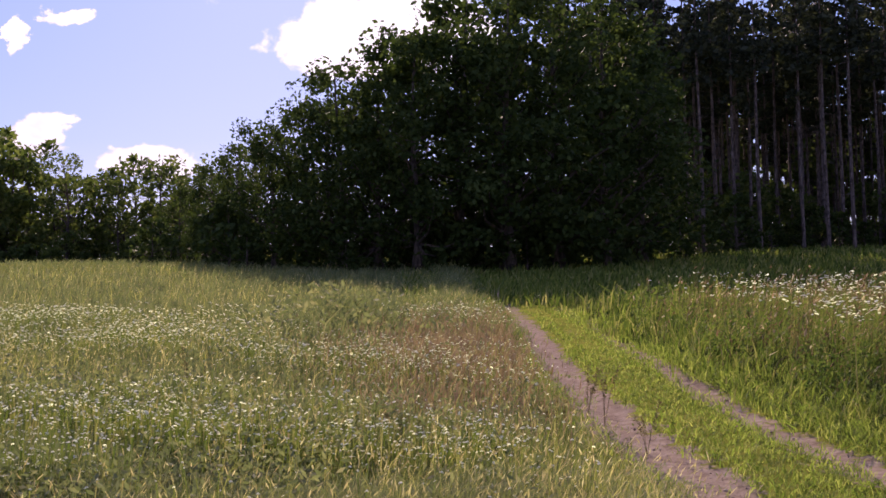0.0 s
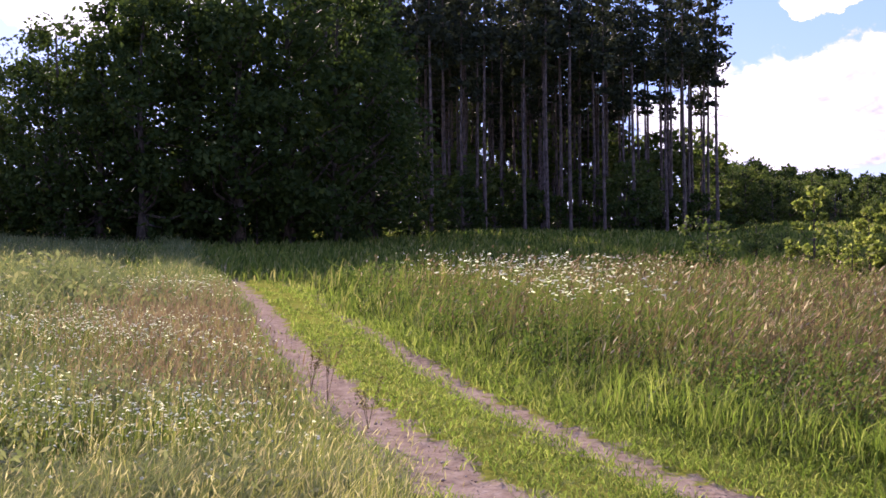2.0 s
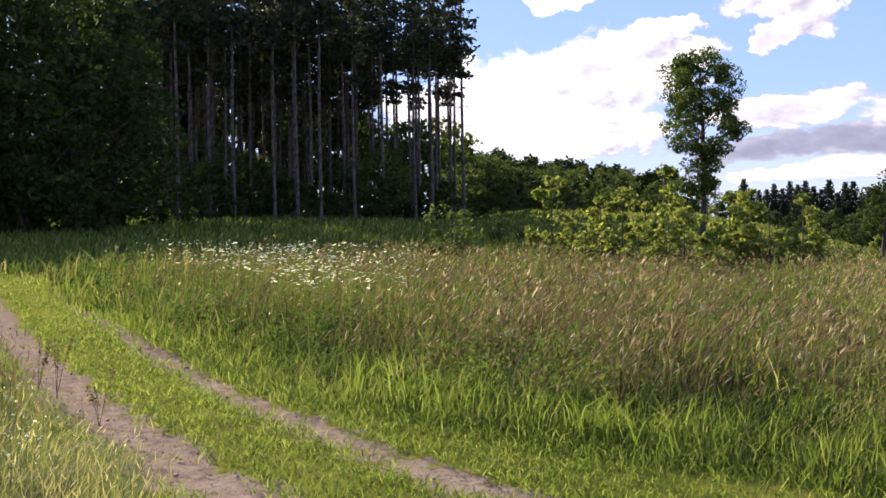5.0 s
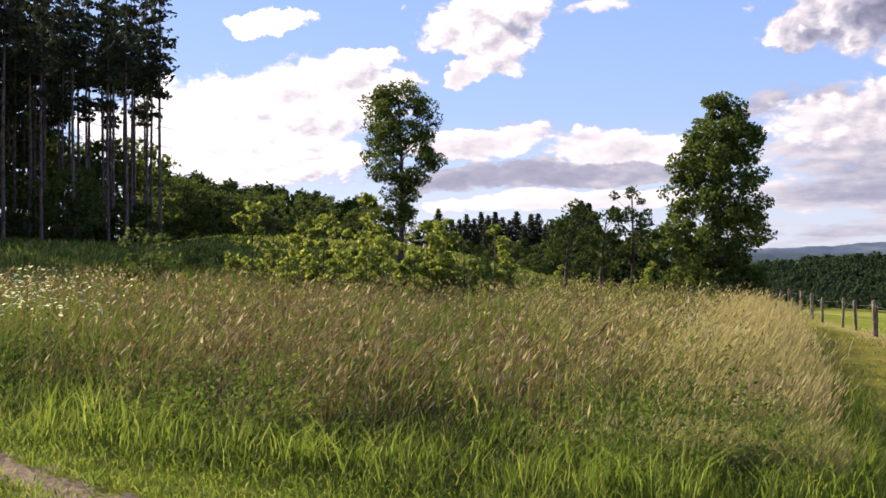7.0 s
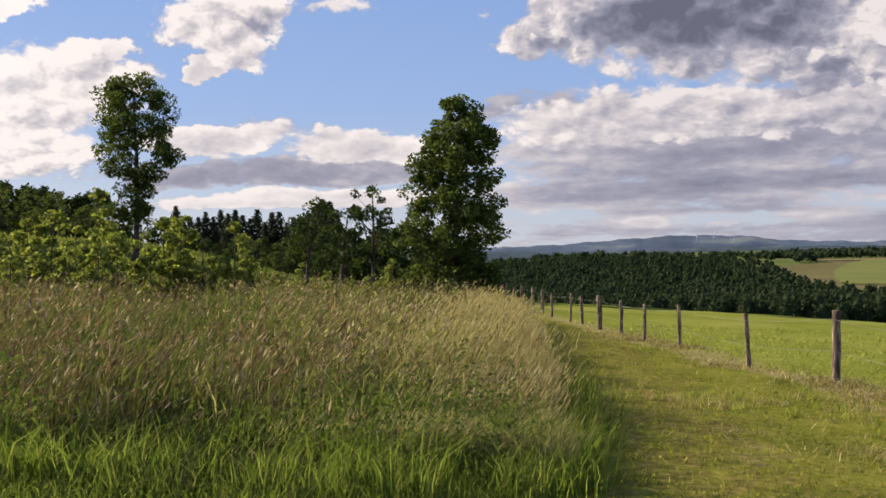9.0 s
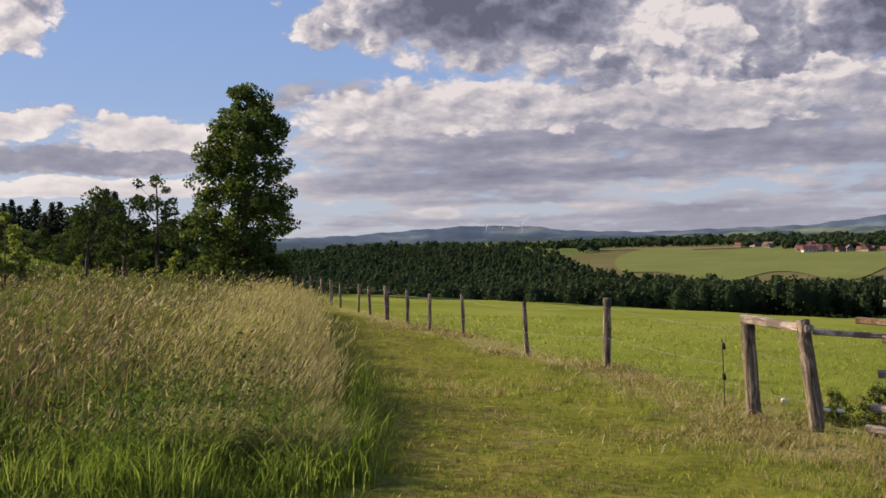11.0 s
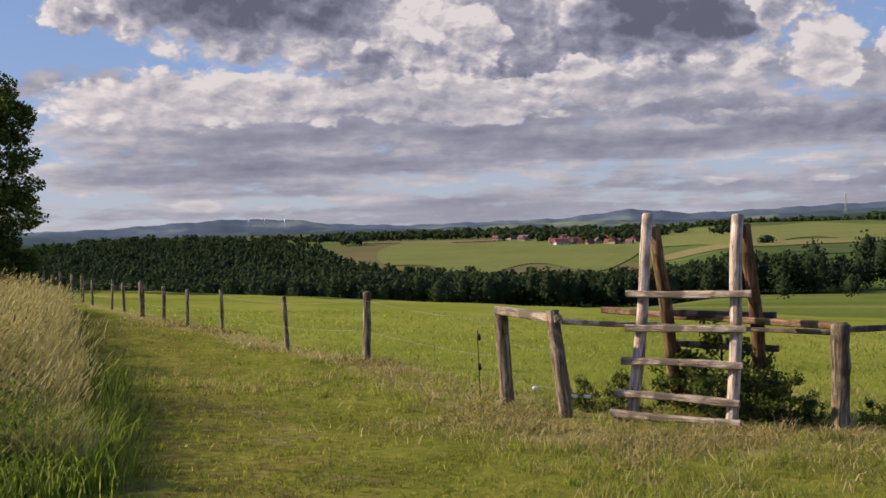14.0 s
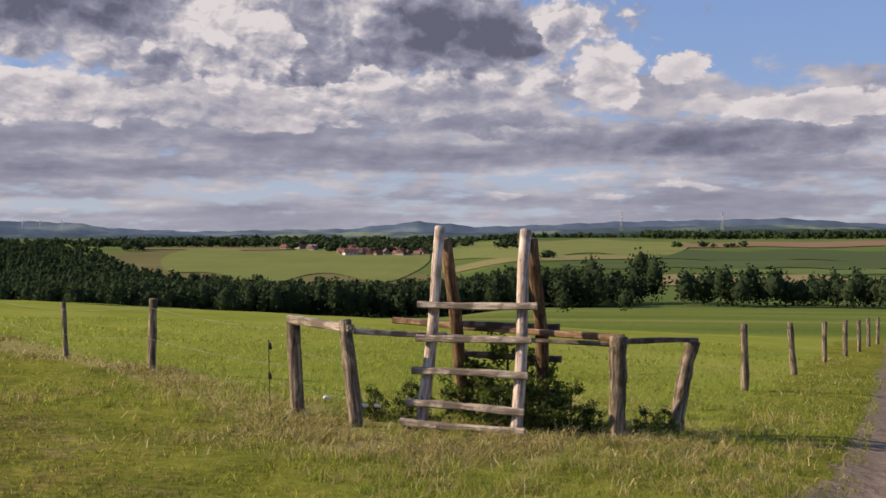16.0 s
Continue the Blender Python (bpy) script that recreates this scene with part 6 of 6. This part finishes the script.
def tussocks(rng, x, y, size, tall, per, mat, name, label):
    """Small clumps of grass that splay from one foot each."""
    who = np.repeat(np.arange(len(x)), per)
    px, py = x[who] + rng.normal(0, 1, len(who)) * size[who], y[who] + rng.normal(0, 1, len(who)) * size[who]
    r = np.hypot(px, py)
    v, q, t, _ = blades(rng, px, py, tall[who] * rng.uniform(0.35, 1.1, len(who)), (0.003 + 0.0004 * r) * rng.uniform(0.6, 1.3, len(who)), 0.15, 0.75)
    stuff(name, Pile().add(v, q, t), mat, label, "grass")


def make_tussocks():
    rng = np.random.default_rng(110)
    x, y, r = scatter(rng, 2600, 58, 108, 7.0, 17)
    fence_y = np.interp(x, [p[0] for p in FENCE], [p[1] for p in FENCE])
    keep = (inside(x, y, TALL) < -0.2) & (y > -0.345 * x + 0.9) & ((y < 0.62 * x - 4.2) | (x > 13)) & (rng.uniform(0, 1, len(x)) < 0.15 + patch(x, y, 2.0, 0.9))
    x, y = x[keep], y[keep]
    half = len(x) // 3
    tussocks(rng, x[half:], y[half:], rng.uniform(0.02, 0.09, len(x) - half), rng.uniform(0.06, 0.2, len(x) - half), 26, "pasture_blade", "grass_tufts", "fresh green tufts of grass by the stile")
    tussocks(rng, x[:half], y[:half], rng.uniform(0.03, 0.12, half), rng.uniform(0.08, 0.22, half), 26, "straw", "grass_tufts", "dry tufts of grass by the stile")
    # low plants on the mown path
    s, w = rng.uniform(0, 1, 700) ** 1.6, rng.normal(0, 1.1, 700)
    x, y = 7.5 + 20 * s - 0.53 * w, 0.62 * (7.5 + 20 * s) - 1.75 + 0.85 * w
    keep = (inside(x, y, TALL) < -0.2) & (rng.uniform(0, 1, 700) < 0.2 + patch(x, y, 1.5, 2.9))
    x, y = x[keep], y[keep]
    half = len(x) // 2
    tussocks(rng, x[half:], y[half:], rng.uniform(0.05, 0.16, len(x) - half), rng.uniform(0.03, 0.08, len(x) - half), 22, "lawn_blade", "grass_tufts", "low green tufts on the mown path")
    tussocks(rng, x[:half], y[:half], rng.uniform(0.05, 0.16, half), rng.uniform(0.03, 0.07, half), 18, "weed", "grass_tufts", "brownish low tufts on the mown path")


def make_stile_bush():
    rng = np.random.default_rng(105)
    bush = leafy_tree("bush", 140, 1.15, 0.02, [(0.0, 0.5), (0.4, 0.62), (0.8, 0.45), (1.0, 0.15)], 44, 52, 0.06, "leaf", clump_r=(0.09, 0.22), slim=0.8)
    places = [(13.5, -0.1, 0.85), (13.4, -0.5, 0.65), (13.6, 0.3, 0.7), (13.0, -0.8, 0.5), (13.0, -1.05, 0.3), (13.1, -1.65, 0.3), (13.4, -1.9, 0.3), (13.4, 1.0, 0.4), (13.1, 1.4, 0.35), (12.9, 0.0, 0.4), (12.9, -0.45, 0.45)]
    spread_out(bush, places, rng, "leafy green bush growing behind the stile", "bush", "stile bushes", 0.95, 1.05)


def make_docks():
    rng = np.random.default_rng(106)
    for i, (x, y, s) in enumerate(((1.30, 10.6, 0.6), (1.42, 10.3, 0.5), (1.55, 8.9, 0.40), (-0.4, 8.3, 0.5), (-2.7, 12.0, 0.6), (0.9, 9.4, 0.4))):
        pile = Pile()
        for _ in range(7 if s > 0.6 else 3):
            tip = np.array([rng.normal(0.05, 0.06), rng.normal(-0.05, 0.06), s * rng.uniform(0.75, 1.1)])
            pile.add(*tube([(0, 0, 0), tip * (0.4, 0.4, 0.5), tip], [0.003, 0.0022, 0.001], 4))
            c = tip * rng.uniform(0.5, 1.0, 60)[:, None] + rng.normal(0, 0.011, (60, 3))
            pile.add(*leaves(rng, c, rng.uniform(0.012, 0.03, 60), 0.6))
        ob = tagged(new("dock_plant", pile.mesh("dock_plant", M["weed"])), "brown dock plant with seed spikes beside the track", "weed", "dock plants")
        ob.matrix_basis = tree_at(x, y, 0.01)


def make_rut_tufts():
    """Tufts that lean over the edges of the wheel tracks."""
    rng = np.random.default_rng(109)
    m = 620
    y = 5.0 + 24.0 * rng.uniform(0, 1, m) ** 1.5
    edge = np.interp(y, ROAD[6::-1, 1], ROAD[6::-1, 0]) + rng.choice((-1.1, -0.28, 0.4, 1.0), m) + rng.normal(0, 0.10, m)
    who = np.repeat(np.arange(m), 14)
    size = rng.uniform(0.02, 0.085, m)
    x, y = edge[who] + rng.normal(0, 1, len(who)) * size[who], y[who] + rng.normal(0, 1, len(who)) * size[who] * 1.6
    v, q, t, _ = blades(rng, x, y, rng.uniform(0.03, 0.12, len(x)) * (0.6 + 6 * size[who]), (0.003 + 0.0005 * y) * rng.uniform(0.6, 1.3, len(x)), 0.1, 0.9)
    stuff("short_grass", Pile().add(v, q, t), "lawn_blade", "small tufts of grass along the wheel tracks", "grass")


def make_clods():
    """Clods and small stones on the track."""
    rng = np.random.default_rng(107)
    m = 1500
    y = 5.0 + 14.0 * rng.uniform(0, 1, m) ** 1.6
    x = np.interp(y, ROAD[6::-1, 1], ROAD[6::-1, 0]) + np.where(rng.uniform(0, 1, m) < 0.7, -0.68 + rng.normal(0, 0.24, m), 0.7 + rng.normal(0, 0.16, m))
    size = rng.uniform(0.003, 0.009, m) * (1 + 1.3 * (rng.uniform(0, 1, m) > 0.95))
    shape = np.array([(1, 0, 0), (0, 1, 0), (-1, 0, 0), (0, -1, 0), (0, 0, 0.8), (0, 0, -0.5)], float)
    v = (shape[None] * rng.uniform(0.6, 1.4, (m, 6, 1)) * size[:, None, None] + np.stack([x, y, height(x, y) - 0.045 + size * 0.3], 1)[:, None]).reshape(-1, 3)
    f = np.array([(0, 1, 4), (1, 2, 4), (2, 3, 4), (3, 0, 4), (1, 0, 5), (2, 1, 5), (3, 2, 5), (0, 3, 5)])
    stuff("clods", Pile().add(v, tris=(6 * np.arange(m)[:, None, None] + f[None]).reshape(-1, 3)), "clod", "brown clods and small stones on the dirt track", "stones")


make_clods()
make_rut_tufts()
make_tall_grass()
make_flower_meadow()
make_flowers()
make_short_grass()
make_foot_tangle()
make_tussocks()
make_stile_bush()
make_docks()
